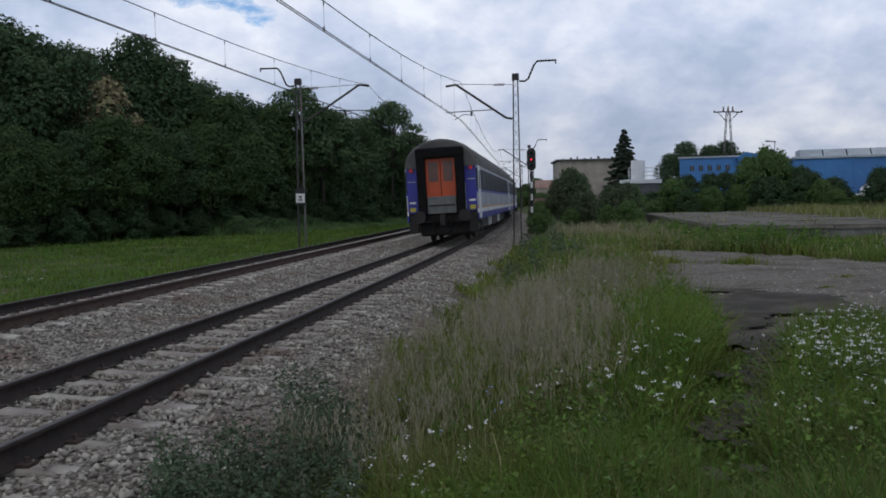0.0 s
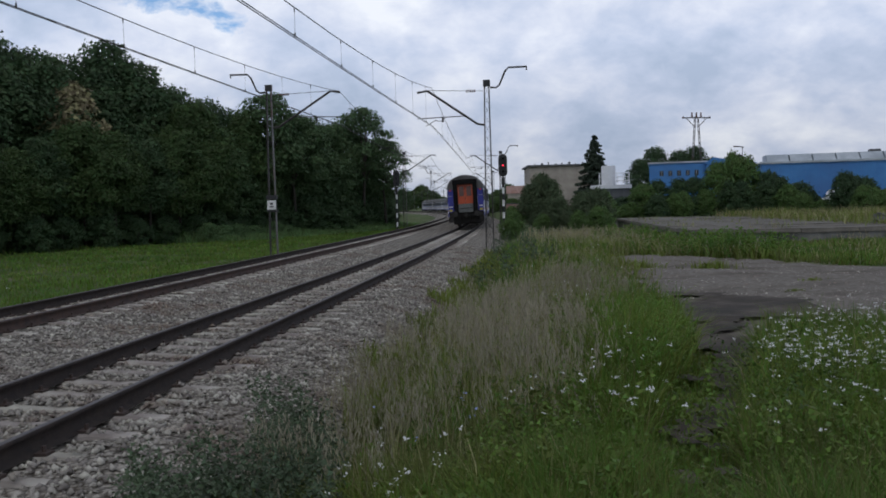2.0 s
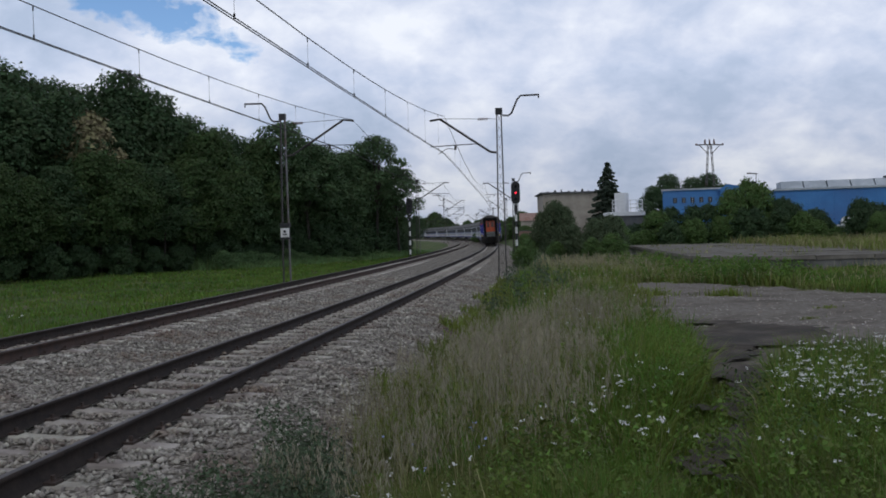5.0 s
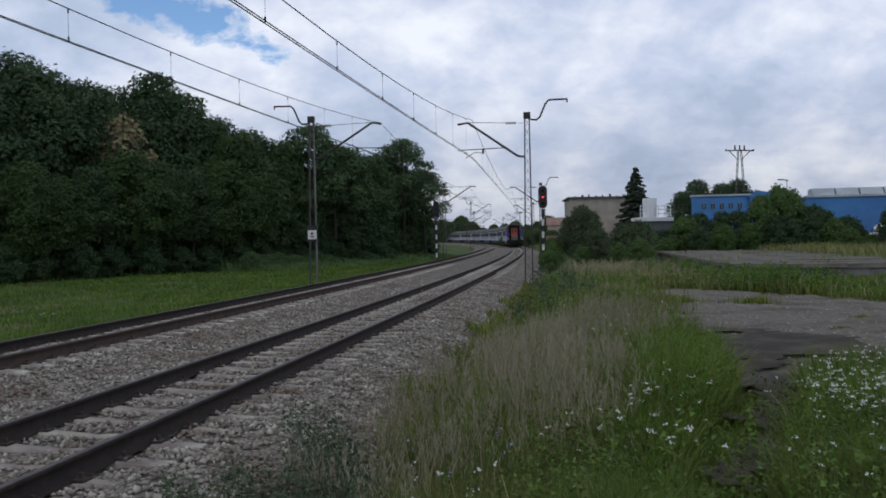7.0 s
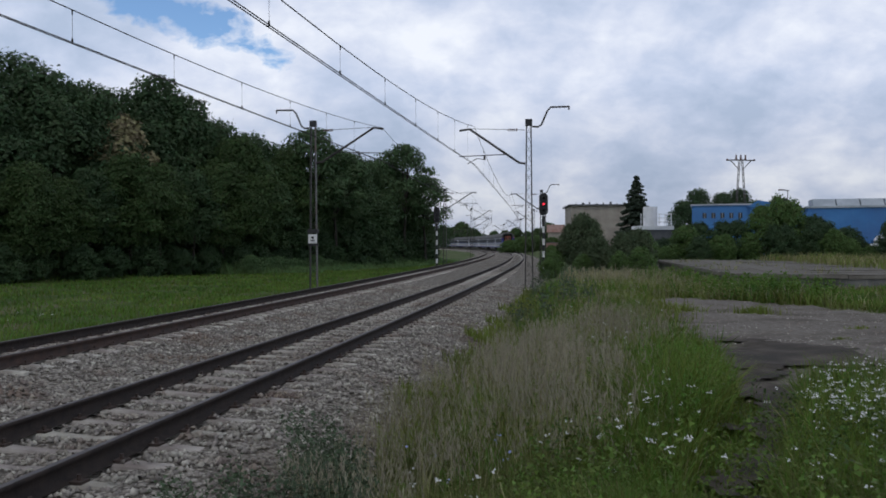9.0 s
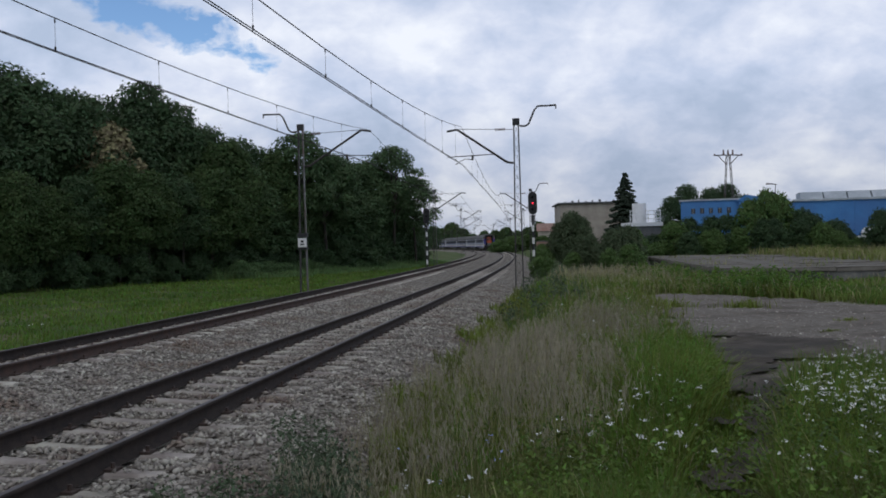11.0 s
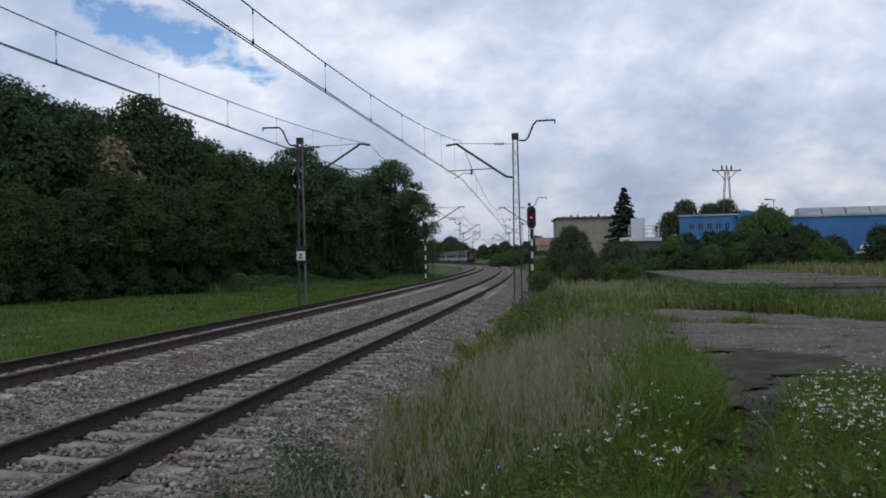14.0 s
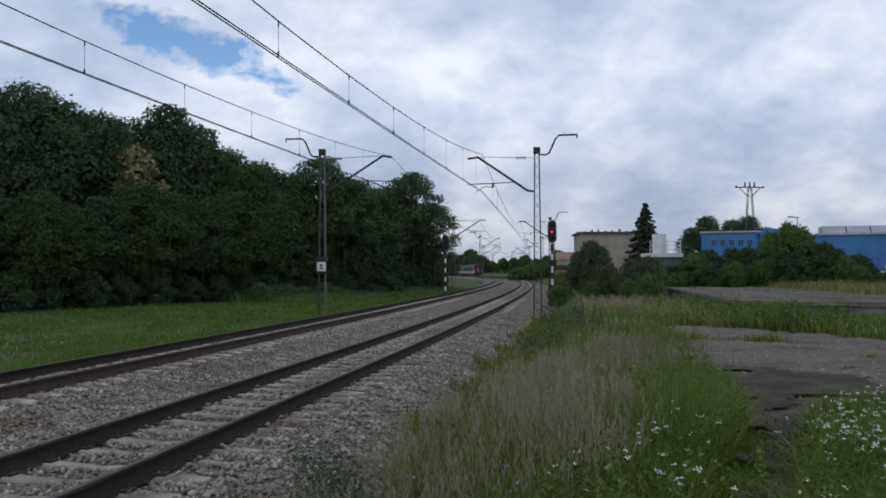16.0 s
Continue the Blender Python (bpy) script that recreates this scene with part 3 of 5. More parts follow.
def build_wires(q0, name):
    """Carrying wire, double running wire and droppers from mast to mast over one track."""
    line = empty("overhead_line", pose(0, 0, 0), "thin dark overhead wires with droppers above the " + name + " track", "overhead wire", "overhead wires")
    top, low = [], []
    sg = 0.0 if q0 == 0 else 0.4
    for i, (a, b) in enumerate(zip(MAST_S, MAST_S[1:])):
        a, b = a + sg, b + sg
        za = -0.3 * (-1) ** i
        n = 16 if i < 2 else 8
        far = q0 < 0

        def wire(f):
            x, y, _ = on_line(a + (b - a) * f, q0 + za * (1 - 2 * f))
            zt = WIRE_TOP + (0.1 if far else 0.02) - (1.10 if far else 1.32) * 4 * f * (1 - f)
            zl = WIRE_LOW + (0.26 if far else 0.0) - 0.2 * 4 * f * (1 - f)
            return (float(x), float(y), zt), (float(x), float(y), zl)

        for k in range(n + (i == len(MAST_S) - 2)):
            up, dn = wire(k / n)
            top.append(up)
            low.append(dn)
        for k in range(-6, 7):
            f = ((25.35 if far else 24.2) + 3.8 * k) / (b - a)
            if not 0.03 < f < 0.97:
                continue
            up, dn = wire(f)
            drop = tube([up, dn], 0.004, 4)
            add_tube(drop, [(up[0], up[1], up[2] - 0.08), up], 0.013, 5)
            add_tube(drop, [dn, (dn[0], dn[1], dn[2] + 0.08)], 0.017, 5)
            part("dropper", drop, M["wire"], line)
    part("carrying_wire", tube(top, 0.011, 5), M["wire"], line)
    for e in (-0.03, 0.03):
        part("running_wire", tube([(x + e, y, z) for x, y, z in low], 0.010, 5), M["wire"], line)


build_wires(0.0, "near")
build_wires(-GAP, "far")


# ---------------------------------------------------------------- signals
def build_signal(m, gz, label, lit, top):
    sg = empty("railway_signal", m, label, "signal", "railway signals")
    n = 10
    h = top - 1.3
    for i in range(n):
        z0, z1 = gz + (h - gz) * i / n, gz + (h - gz) * (i + 1) / n
        part("post_section", tube([(0, 0, z0), (0, 0, z1)], 0.075, 12), M["white"] if i % 2 else M["black"], sg)
    bm = bmesh.new()
    pts = []
    for k in range(24):
        a = 2 * math.pi * k / 24
        pts.append((0.27 * math.cos(a), (0.42 if math.sin(a) > 0 else -0.42) + 0.27 * math.sin(a)))
    for yb in (-0.1, 0.02):
        bm.faces.new([bm.verts.new((px, yb, top - 0.7 + pz)) for px, pz in pts])
    bm.verts.ensure_lookup_table()
    for k in range(24):
        bm.faces.new((bm.verts[k], bm.verts[(k + 1) % 24], bm.verts[24 + (k + 1) % 24], bm.verts[24 + k]))
    head = part("signal_head", bm, M["black"], sg, "black oval signal head")
    for z in (0.38, 0.0, -0.38):
        hood = bmesh.new()
        n = 14
        ri = [[hood.verts.new((0.115 * math.cos(a) * w, yy, top - 0.7 + z + 0.115 * math.sin(a) * w)) for a in [math.pi * (-0.15 + 1.3 * k / n) for k in range(n + 1)]] for yy, w in ((-0.1, 1.0), (-0.36, 0.95), (-0.36, 0.9), (-0.1, 0.95))]
        for r0, r1 in zip(ri, ri[1:]):
            for k in range(n):
                hood.faces.new((r0[k], r0[k + 1], r1[k + 1], r1[k]))
        part("hood", hood, M["black"], head)
        on = lit and z == 0.0
        lens = bmesh.new()
        bmesh.ops.create_uvsphere(lens, u_segments=14, v_segments=8, radius=0.048 if on else 0.08, matrix=Matrix.Translation((0, -0.1, top - 0.7 + z)) @ Matrix.Diagonal((1, 0.45, 1, 1)))
        part("lens", lens, M["lamp_red"] if on else M["lens_off"], head, "glowing red lamp" if on else "", True)
    ladder = bmesh.new()
    for e in (-0.16, 0.16):
        add_tube(ladder, [(e, 0.45, gz), (e, 0.22, top - 0.9)], 0.018, 6)
    for i in range(12):
        f = (i + 0.5) / 12
        add_tube(ladder, [(-0.16, 0.45 - 0.23 * f, gz + (top - 0.9 - gz) * f), (0.16, 0.45 - 0.23 * f, gz + (top - 0.9 - gz) * f)], 0.012, 6)
    part("ladder", ladder, M["steel_dark"], sg)
    part("cabinet", box(-0.1, 0.1, -0.12, 0.1, gz + (h - gz) * 0.84, h - 0.12, 0.02), M["black"], sg, "black box below the head")
    part("footing", box(-0.3, 0.3, -0.3, 0.3, gz - 0.35, gz + 0.1, 0.02), M["concrete"], sg, "concrete footing")
    return sg


M["lens_off"] = material("lens_off", (0.02, 0.02, 0.022), (0.035, 0.035, 0.04), 4, 0.15)
build_signal(at_line(56.0, 3.0, 0.0, 5), -0.3, "black oval light signal showing red on a black-and-white banded post", True, 4.80)
build_signal(at_line(77.0, -GAP - 2.2, 0.0, 8), -0.4, "black light signal on a black-and-white banded post under the trees", False, 4.9)


# ---------------------------------------------------------------- train
M.update(
    coach_roof=material("coach_roof", (0.085, 0.083, 0.082), (0.13, 0.127, 0.123), 1.2, 0.75, c3=(0.06, 0.056, 0.052), scale2=0.5, bump=0.1, spec=0.2),
    coach_grey=material("coach_grey", (0.30, 0.325, 0.37), (0.38, 0.40, 0.45), 1.5, 0.5, c3=(0.25, 0.26, 0.28), scale2=0.6, spec=0.3),
    coach_white=material("coach_white", (0.62, 0.64, 0.67), (0.74, 0.75, 0.77), 1.5, 0.4, c3=(0.5, 0.5, 0.5), scale2=0.7),
    coach_blue=material("coach_blue", (0.026, 0.028, 0.22), (0.036, 0.04, 0.30), 1.5, 0.4, c3=(0.03, 0.03, 0.13), scale2=0.8),
    coach_orange=material("coach_orange", (0.37, 0.056, 0.014), (0.46, 0.074, 0.02), 2.0, 0.45, c3=(0.4, 0.08, 0.03), scale2=1.5),
    coach_tan=material("coach_tan", (0.45, 0.22, 0.08), (0.55, 0.28, 0.1), 2.0, 0.5),
    coach_window=material("coach_window", (0.012, 0.014, 0.018), (0.024, 0.027, 0.033), 1.0, 0.5, spec=0.12),
    gangway_glass=material("gangway_glass", (0.10, 0.055, 0.045), (0.15, 0.08, 0.065), 2.0, 0.2),
    coach_band=material("coach_band", (0.034, 0.038, 0.05), (0.055, 0.06, 0.075), 1.0, 0.65, spec=0.1),
    under=material("underframe", (0.014, 0.013, 0.012), (0.032, 0.028, 0.025), 4, 0.85, bump=0.3),
    under_grey=material("underframe_box", (0.20, 0.20, 0.20), (0.30, 0.30, 0.29), 3, 0.7),
    plate_grey=material("plate_grey", (0.10, 0.105, 0.10), (0.15, 0.155, 0.15), 3, 0.7),
    rubber=material("rubber", (0.007, 0.007, 0.007), (0.015, 0.014, 0.014), 6, 0.9, bump=0.2, spec=0.1),
    yellow=material("yellow_paint", (0.42, 0.36, 0.04), (0.52, 0.45, 0.06), 4, 0.5),
    wheel=material("wheel_steel", (0.09, 0.075, 0.065), (0.16, 0.14, 0.12), 5, 0.5, metal=0.6),
)
M["tail_lamp"] = glow("tail_lamp", (0.5, 0.03, 0.03), 0.12)
HALF = 1.41
SECTION = [(HALF, 2.95), (1.395, 3.12), (1.33, 3.34), (1.19, 3.58), (0.95, 3.79), (0.62, 3.94), (0.3, 4.02), (0.0, 4.05)]
SECTION = SECTION + [(-x, z) for x, z in SECTION[-2::-1]]


def strip(profile, y0, y1, close=False):
    """A shell drawn out along y from a profile of (x, z) points."""
    bm = bmesh.new()
    a = [bm.verts.new((x, y0, z)) for x, z in profile]
    b = [bm.verts.new((x, y1, z)) for x, z in profile]
    for i in range(len(profile) - 1):
        bm.faces.new((a[i], a[i + 1], b[i + 1], b[i]))
    if close:
        bm.faces.new((a[-1], a[0], b[0], b[-1]))
        bm.faces.new(a)
        bm.faces.new(b[::-1])
    return bm


def add_wheelset(parent, y):
    bm = bmesh.new()
    for e in (-1, 1):
        add_tube(bm, [(e * 0.68, y, 0.46), (e * 0.82, y, 0.46)], 0.46, 20)
        add_tube(bm, [(e * 0.655, y, 0.46), (e * 0.68, y, 0.46)], 0.485, 20)
    add_tube(bm, [(-0.66, y, 0.46), (0.66, y, 0.46)], 0.08, 10)
    part("wheelset", bm, M["wheel"], parent)


def coach_end(coach, e):
    """The end wall with its gangway; e is -1 for the rear and +1 for the front."""
    y = 13.05
    def bx(x0, x1, a, b, z0, z1, bevel=0.0):
        return box(x0, x1, min(e * (y + a), e * (y + b)), max(e * (y + a), e * (y + b)), z0, z1, bevel)
    for sx in (-1, 1):
        lo, hi = sorted((sx * 0.80, sx * 1.36))
        p = part("corner_panel", bx(lo, hi, -0.12, 0.06, 1.2, 3.06, 0.03), M["coach_blue"], coach, "dark blue end panel")
        c = sx * 1.17
        part("tail_light", tube([(c, e * (y + 0.05), 2.88), (c, e * (y + 0.11), 2.88)], 0.075, 14), M["tail_lamp"] if e < 0 else M["coach_window"], p, "red tail lamp")
        part("marking", bx(c - 0.13, c + 0.13, 0.06, 0.066, 1.58, 1.66), M["white"], p)
        part("marking", bx(c - 0.15, c + 0.15, 0.06, 0.066, 2.42, 2.46), M["coach_grey"], p)
        part("marker_plate", bx(c - 0.11, c + 0.11, 0.06, 0.075, 1.27, 1.43, 0.005), M["yellow"], p, "yellow plate")
        # step and tread added to fill in the shade below the corner panel
        lo, hi = sorted((sx * 0.98, sx * 1.36))
        st = part("corner_step", bx(lo, hi, -0.3, 0.05, 0.42, 0.84, 0.03), M["under"], coach, "black corner step added to fill the shade under the end")
        part("tread", bx(lo, hi, 0.05, 0.16, 0.42, 0.46, 0.005), M["under"], st)
        rail = bmesh.new()
        add_tube(rail, [(sx * 0.92, e * (y + 0.05), 1.2), (sx * 0.92, e * (y + 0.12), 1.25), (sx * 0.92, e * (y + 0.12), 2.3), (sx * 0.92, e * (y + 0.05), 2.35)], 0.018, 6)
        part("handrail", rail, M["coach_grey"], p)
    # roof end, sloping in
    bm = bmesh.new()
    a = [bm.verts.new((x, e * (y + 0.05), z)) for x, z in SECTION]
    b = [bm.verts.new((x * 0.93, e * (y + 0.16), 2.95 + (z - 2.95) * 0.92)) for x, z in SECTION]
    for i in range(len(SECTION) - 1):
        bm.faces.new((a[i], a[i + 1], b[i + 1], b[i]))
    bm.faces.new(b)
    part("roof_end", bm, M["coach_roof"], coach, "dark grey rounded roof end")
    part("end_wall", bx(-1.38, 1.38, -0.16, -0.02, 1.0, 3.3), M["under"], coach)
    # rubber gangway
    for sx in (-1, 1):
        lo, hi = sorted((sx * 0.58, sx * 0.92))
        part("gangway_rubber", bx(lo, hi, 0.0, 0.42, 1.15, 3.42, 0.07), M["rubber"], coach, "black rubber gangway tube")
    part("gangway_rubber", bx(-0.94, 0.94, 0.0, 0.44, 3.30, 3.70, 0.09), M["rubber"], coach, "black rubber gangway tube")
    for sx in (-1, 1):
        lo, hi = sorted((sx * 0.012, sx * 0.60))
        d = part("gangway_door", bx(lo, hi, 0.0, 0.20, 1.75, 3.34, 0.012), M["coach_orange"], coach, "orange sliding gangway door leaf")
        lo, hi = sorted((sx * 0.10, sx * 0.47))
        part("door_window", bx(lo, hi, 0.20, 0.208, 2.40, 3.16, 0.003), M["gangway_glass"], d, "reflecting door pane")
    fp = part("fall_plate", bx(-0.56, 0.56, 0.22, 0.30, 1.16, 1.82, 0.03), M["plate_grey"], coach, "grey raised fall plate")
    part("rib", bx(-0.5, 0.5, 0.30, 0.325, 1.45, 1.5), M["under"], fp)
    part("headstock", bx(-1.3, 1.3, -0.2, 0.06, 0.82, 1.12, 0.02), M["under"], coach)
    # solid black block in place of the shade beneath the end
    part("end_shroud", bx(-0.98, 0.98, -0.6, -0.3, 0.34, 0.84, 0.04), M["under"], coach, "black block standing in for the shade under the coach end")
    for sx in (-1, 1):
        b = part("buffer", tube([(sx * 0.875, e * (y + 0.05), 1.05), (sx * 0.875, e * (y + 0.42), 1.05)], 0.11, 14), M["under"], coach)
        part("buffer_head", tube([(sx * 0.875, e * (y + 0.42), 1.05), (sx * 0.875, e * (y + 0.47), 1.05)], 0.24, 18), M["under"], b)
        part("brake_hose", tube([(sx * 0.35, e * (y + 0.05), 0.95), (sx * 0.38, e * (y + 0.22), 0.75), (sx * 0.34, e * (y + 0.24), 0.5), (sx * 0.22, e * (y + 0.16), 0.42)], 0.03, 8), M["rubber"], coach)
    part("coupling", box(-0.1, 0.1, min(e * y, e * (y + 0.35)), max(e * y, e * (y + 0.35)), 0.7, 1.15, 0.03), M["under"], coach)
    part("cable", tube([(0.7, e * (y + 0.06), 1.15), (0.72, e * (y + 0.2), 0.9), (0.55, e * (y + 0.2), 0.62)], 0.02, 6), M["rubber"], coach)


def build_coach():
    c = empty("railway_coach", pose(0, 0, 0), "passenger coach with grey roof, white-grey side and blue ends", "railway coach", "coaches of the train")
    part("roof", strip(SECTION, -13.1, 13.1), M["coach_roof"], c, "dark grey curved roof", True)
    for sx in (-1, 1):
        side = lambda z0, z1, out=0.0: strip([(sx * (HALF - 0.06), z0), (sx * (HALF + out), z0), (sx * (HALF + out), z1), (sx * (HALF - 0.06), z1)], -13.1, 13.1, True)
        part("side_upper", side(2.84, 2.955), M["coach_grey"], c)
        part("window_band", side(2.02, 2.84), M["coach_band"], c, "dark band along the windows")
        part("side_line", side(1.92, 2.02, 0.002), M["coach_blue"], c)
        part("side_panel", side(1.36, 1.92), M["coach_grey"], c, "pale grey side panel")
        part("side_line", side(1.29, 1.36, 0.002), M["coach_tan"], c, "thin orange-brown line")
        part("side_panel", side(1.12, 1.29), M["coach_white"], c)
        part("skirt", side(0.86, 1.12), M["coach_blue"], c, "dark blue skirt")
        for k in range(10):
            y = -9.6 + k * 2.13
            lo, hi = sorted((sx * HALF, sx * (HALF + 0.006)))
            part("window", box(lo, hi, y - 0.72, y + 0.72, 2.1, 2.78, 0.002), M["coach_window"], c)
        for y in (-12.35, 12.35):
            lo, hi = sorted((sx * HALF, sx * (HALF + 0.012)))
            d = part("door", box(lo, hi, y - 0.55, y + 0.55, 0.9, 2.96, 0.004), M["coach_white"], c, "white entrance door")
            part("door_window", box(min(lo, hi + 0.006 * sx), max(hi, hi + 0.006 * sx) if sx > 0 else hi, y - 0.2, y + 0.2, 2.05, 2.75, 0.002), M["coach_window"], d)
            part("step", box(lo - 0.02 if sx > 0 else lo - 0.02, hi + 0.02, y - 0.42, y + 0.42, 0.5, 0.56), M["under"], d)
        lo, hi = sorted((sx * 0.7, sx * 1.3))
        for y0, y1, z0, m in ((-6.6, -4.2, 0.42, "under_grey"), (-3.6, -1.2, 0.38, "under"), (0.2, 2.9, 0.42, "under_grey"), (3.6, 6.2, 0.4, "under")):
            part("equipment_box", box(lo, hi, y0, y1, z0, 0.92, 0.04), M[m], c)
    part("underframe", box(-1.3, 1.3, -13.0, 13.0, 0.92, 1.12), M["under"], c)
    part("floor", box(-1.34, 1.34, -13.0, 13.0, 1.12, 1.2), M["under"], c)
    for y in (-8.0, -3, 3.0, 8.0):
        part("roof_vent", box(-0.35, 0.35, y - 0.5, y + 0.5, 4.0, 4.14, 0.05), M["coach_roof"], c)
    for yb in (-9.5, 9.5):
        bm = bmesh.new()
        for sx in (-1, 1):
            lo, hi = sorted((sx * 0.92, sx * 1.08))
            add_box(bm, lo, hi, yb - 1.75, yb + 1.75, 0.42, 0.62, 0.03)
            for w in (-1.25, 1.25):
                add_box(bm, lo - 0.03, hi + 0.03, yb + w - 0.18, yb + w + 0.18, 0.3, 0.72, 0.04)
                add_tube(bm, [(sx * 1.0, yb + w * 0.6, 0.5), (sx * 1.0, yb + w * 0.6, 0.86)], 0.11, 10)
        add_box(bm, -0.95, 0.95, yb - 0.3, yb + 0.3, 0.5, 0.8, 0.03)
        for w in (-1.9, 1.9):
            add_box(bm, -1.1, 1.1, yb + w - 0.08, yb + w + 0.08, 0.24, 0.66, 0.03)
        bogie = part("bogie", bm, M["under"], c, "dark wheel truck")
        for w in (-1.25, 1.25):
            add_wheelset(bogie, yb + w)
    for e in (-1, 1):
        coach_end(c, e)
    return c


coach = build_coach()
COACHES = [coach] + [copy_thing(coach, pose(0, 0, 0)) for _ in range(8)]
LENGTH, TAIL0, SPEED = 26.7, 35.9, 16.6


def coach_pose(i, t):
    mid = TAIL0 + SPEED * t + 13.2 + LENGTH * i
    xa, ya, _ = on_line(mid - 9.5)
    xb, yb, _ = on_line(mid + 9.5)
    turn = math.degrees(math.atan2(-(xb - xa), yb - ya))
    return pose(float((xa + xb) / 2), float((ya + yb) / 2), 0.0285, 0, -math.degrees(CANT), turn)


# ---------------------------------------------------------------- plants
M.update(
    bark=material("bark", (0.028, 0.024, 0.020), (0.06, 0.050, 0.040), 6, 0.95, bump=0.8, bump_scale=18),
    leaf_dark=material("leaf_dark", (0.036, 0.068, 0.028), (0.064, 0.108, 0.042), 0.35, 0.7, island=0.22, spec=0.3, translucent=0.18),
    leaf_mid=material("leaf_mid", (0.036, 0.067, 0.019), (0.064, 0.106, 0.030), 0.35, 0.7, island=0.22, spec=0.3, translucent=0.18),
    leaf_fresh=material("leaf_fresh", (0.052, 0.094, 0.038), (0.094, 0.150, 0.062), 0.35, 0.7, island=0.22, spec=0.3, translucent=0.22),
    leaf_bank=material("leaf_bank", (0.085, 0.15, 0.058), (0.135, 0.215, 0.088), 0.5, 0.7, island=0.25, spec=0.3, translucent=0.25),
    leaf_brown=material("leaf_brown", (0.16, 0.14, 0.07), (0.24, 0.21, 0.11), 0.5, 0.8, island=0.4, translucent=0.1),
    leaf_grey=material("leaf_grey", (0.070, 0.098, 0.050), (0.108, 0.138, 0.075), 0.5, 0.85, island=0.22, spec=0.15, translucent=0.15),
    leaf_bush=material("leaf_bush", (0.065, 0.115, 0.028), (0.115, 0.185, 0.05), 0.6, 0.65, island=0.4, spec=0.3, translucent=0.2),
    needle=material("needle", (0.036, 0.056, 0.036), (0.062, 0.085, 0.055), 0.6, 0.8, island=0.35),
)


def leaf_quads(rng, centres, normals, size, tri=False, loose=0.75):
    """Bent leaf quads at the centres, turned roughly along the normals."""
    n = len(centres)
    nv = normals + rng.normal(0, loose, (n, 3))
    nv /= np.linalg.norm(nv, axis=1)[:, None] + 1e-9
    t = np.cross(nv, rng.normal(0, 1, (n, 3)))
    t /= np.linalg.norm(t, axis=1)[:, None] + 1e-9
    b = np.cross(nv, t)
    l = (size * rng.uniform(0.6, 1.4, n))[:, None]
    w = l * rng.uniform(0.45, 0.75, n)[:, None]
    if tri:
        V = np.stack([centres - t * l, centres + t * l * 0.6 - b * w, centres + t * l * 0.6 + b * w], 1)
        return V.reshape(-1, 3), np.arange(n * 3).reshape(n, 3)
    V = np.stack([centres - t * l, centres - b * w + nv * l * 0.15, centres + t * l, centres + b * w + nv * l * 0.15], 1)
    return V.reshape(-1, 3), np.arange(n * 4).reshape(n, 4)


def crown_points(rng, lobes, per, fill=0.55):
    P, N = [], []
    for cx, cy, cz, rx, rz in lobes:
        n = int(per * rx * max(rz, rx * 0.5))
        d = rng.normal(0, 1, (n, 3))
        d /= np.linalg.norm(d, axis=1)[:, None]
        d[:, 2] = np.where(d[:, 2] < -0.5, -d[:, 2], d[:, 2])
        r = 1.12 - fill * rng.random(n) ** 1.5 + 0.10 * rng.random(n) ** 4
        bumpy = 1 + 0.16 * np.sin(d[:, 0] * 6 + cx * 3) * np.sin(d[:, 2] * 7 + cz) + 0.10 * np.sin(d[:, 1] * 13 + d[:, 0] * 9)
        P.append(np.stack([cx + d[:, 0] * rx * r * bumpy, cy + d[:, 1] * rx * r * bumpy, cz + d[:, 2] * rz * r * bumpy], 1))
        N.append(d + np.array((0, 0, 0.35)))
    return np.concatenate(P), np.concatenate(N)


def build_tree(name, seed, height, spread, base, leaf, mat, label, category="tree", per=640, lobes_n=24, trunk_r=0.16, lobe=(0.22, 0.44), flat=(0.6, 0.85), fill=0.42):
    """A broad-leaved tree or shrub, its crown a heap of leafy lobes over forked limbs."""
    rng = np.random.default_rng(seed)
    t = empty(name, pose(0, 0, 0), label, category)
    lobes = []
    for i in range(lobes_n):
        f = (i + 0.5) / lobes_n
        z = base + (height - base) * (0.12 + 0.80 * f)
        wide = spread * (0.98 - 0.68 * max(0, (f - 0.45) / 0.55) ** 1.4) * (0.72 + 0.28 * min(1, f / 0.3))
        a = i * 2.4 + rng.uniform(-0.5, 0.5)
        r = rng.uniform(*lobe) * spread
        rad = max(0, wide - r) * rng.uniform(0.75, 1.05)
        lobes.append((rad * math.cos(a), rad * math.sin(a), min(z, height - r * 0.7), r, r * rng.uniform(*flat)))
    bm = bmesh.new()
    lean = rng.uniform(-0.3, 0.3, 2)
    fork = base + (height - base) * 0.3
    add_tube(bm, [(0, 0, -0.3), (lean[0] * 0.3, lean[1] * 0.3, fork * 0.5), (lean[0], lean[1], fork), (lean[0] * 1.4, lean[1] * 1.4, height * 0.8)], trunk_r, 8, trunk_r * 0.25)
    for cx, cy, cz, r, rz in lobes[::2]:
        z0 = min(fork, cz) * rng.uniform(0.7, 1.0)
        add_tube(bm, [(lean[0] * 0.8, lean[1] * 0.8, z0), (cx * 0.5, cy * 0.5, z0 + (cz - z0) * 0.6), (cx, cy, cz)], trunk_r * 0.4, 5, 0.02)
    part("trunk", bm, M["bark"], t, "dark trunk with forked limbs")
    P, N = crown_points(rng, lobes, per, fill)
    V, F = leaf_quads(rng, P, N, leaf, True, 0.5)
    cr = new("crown", mesh_np("crown", V, F, M[mat]))
    cr.parent = t
    return t


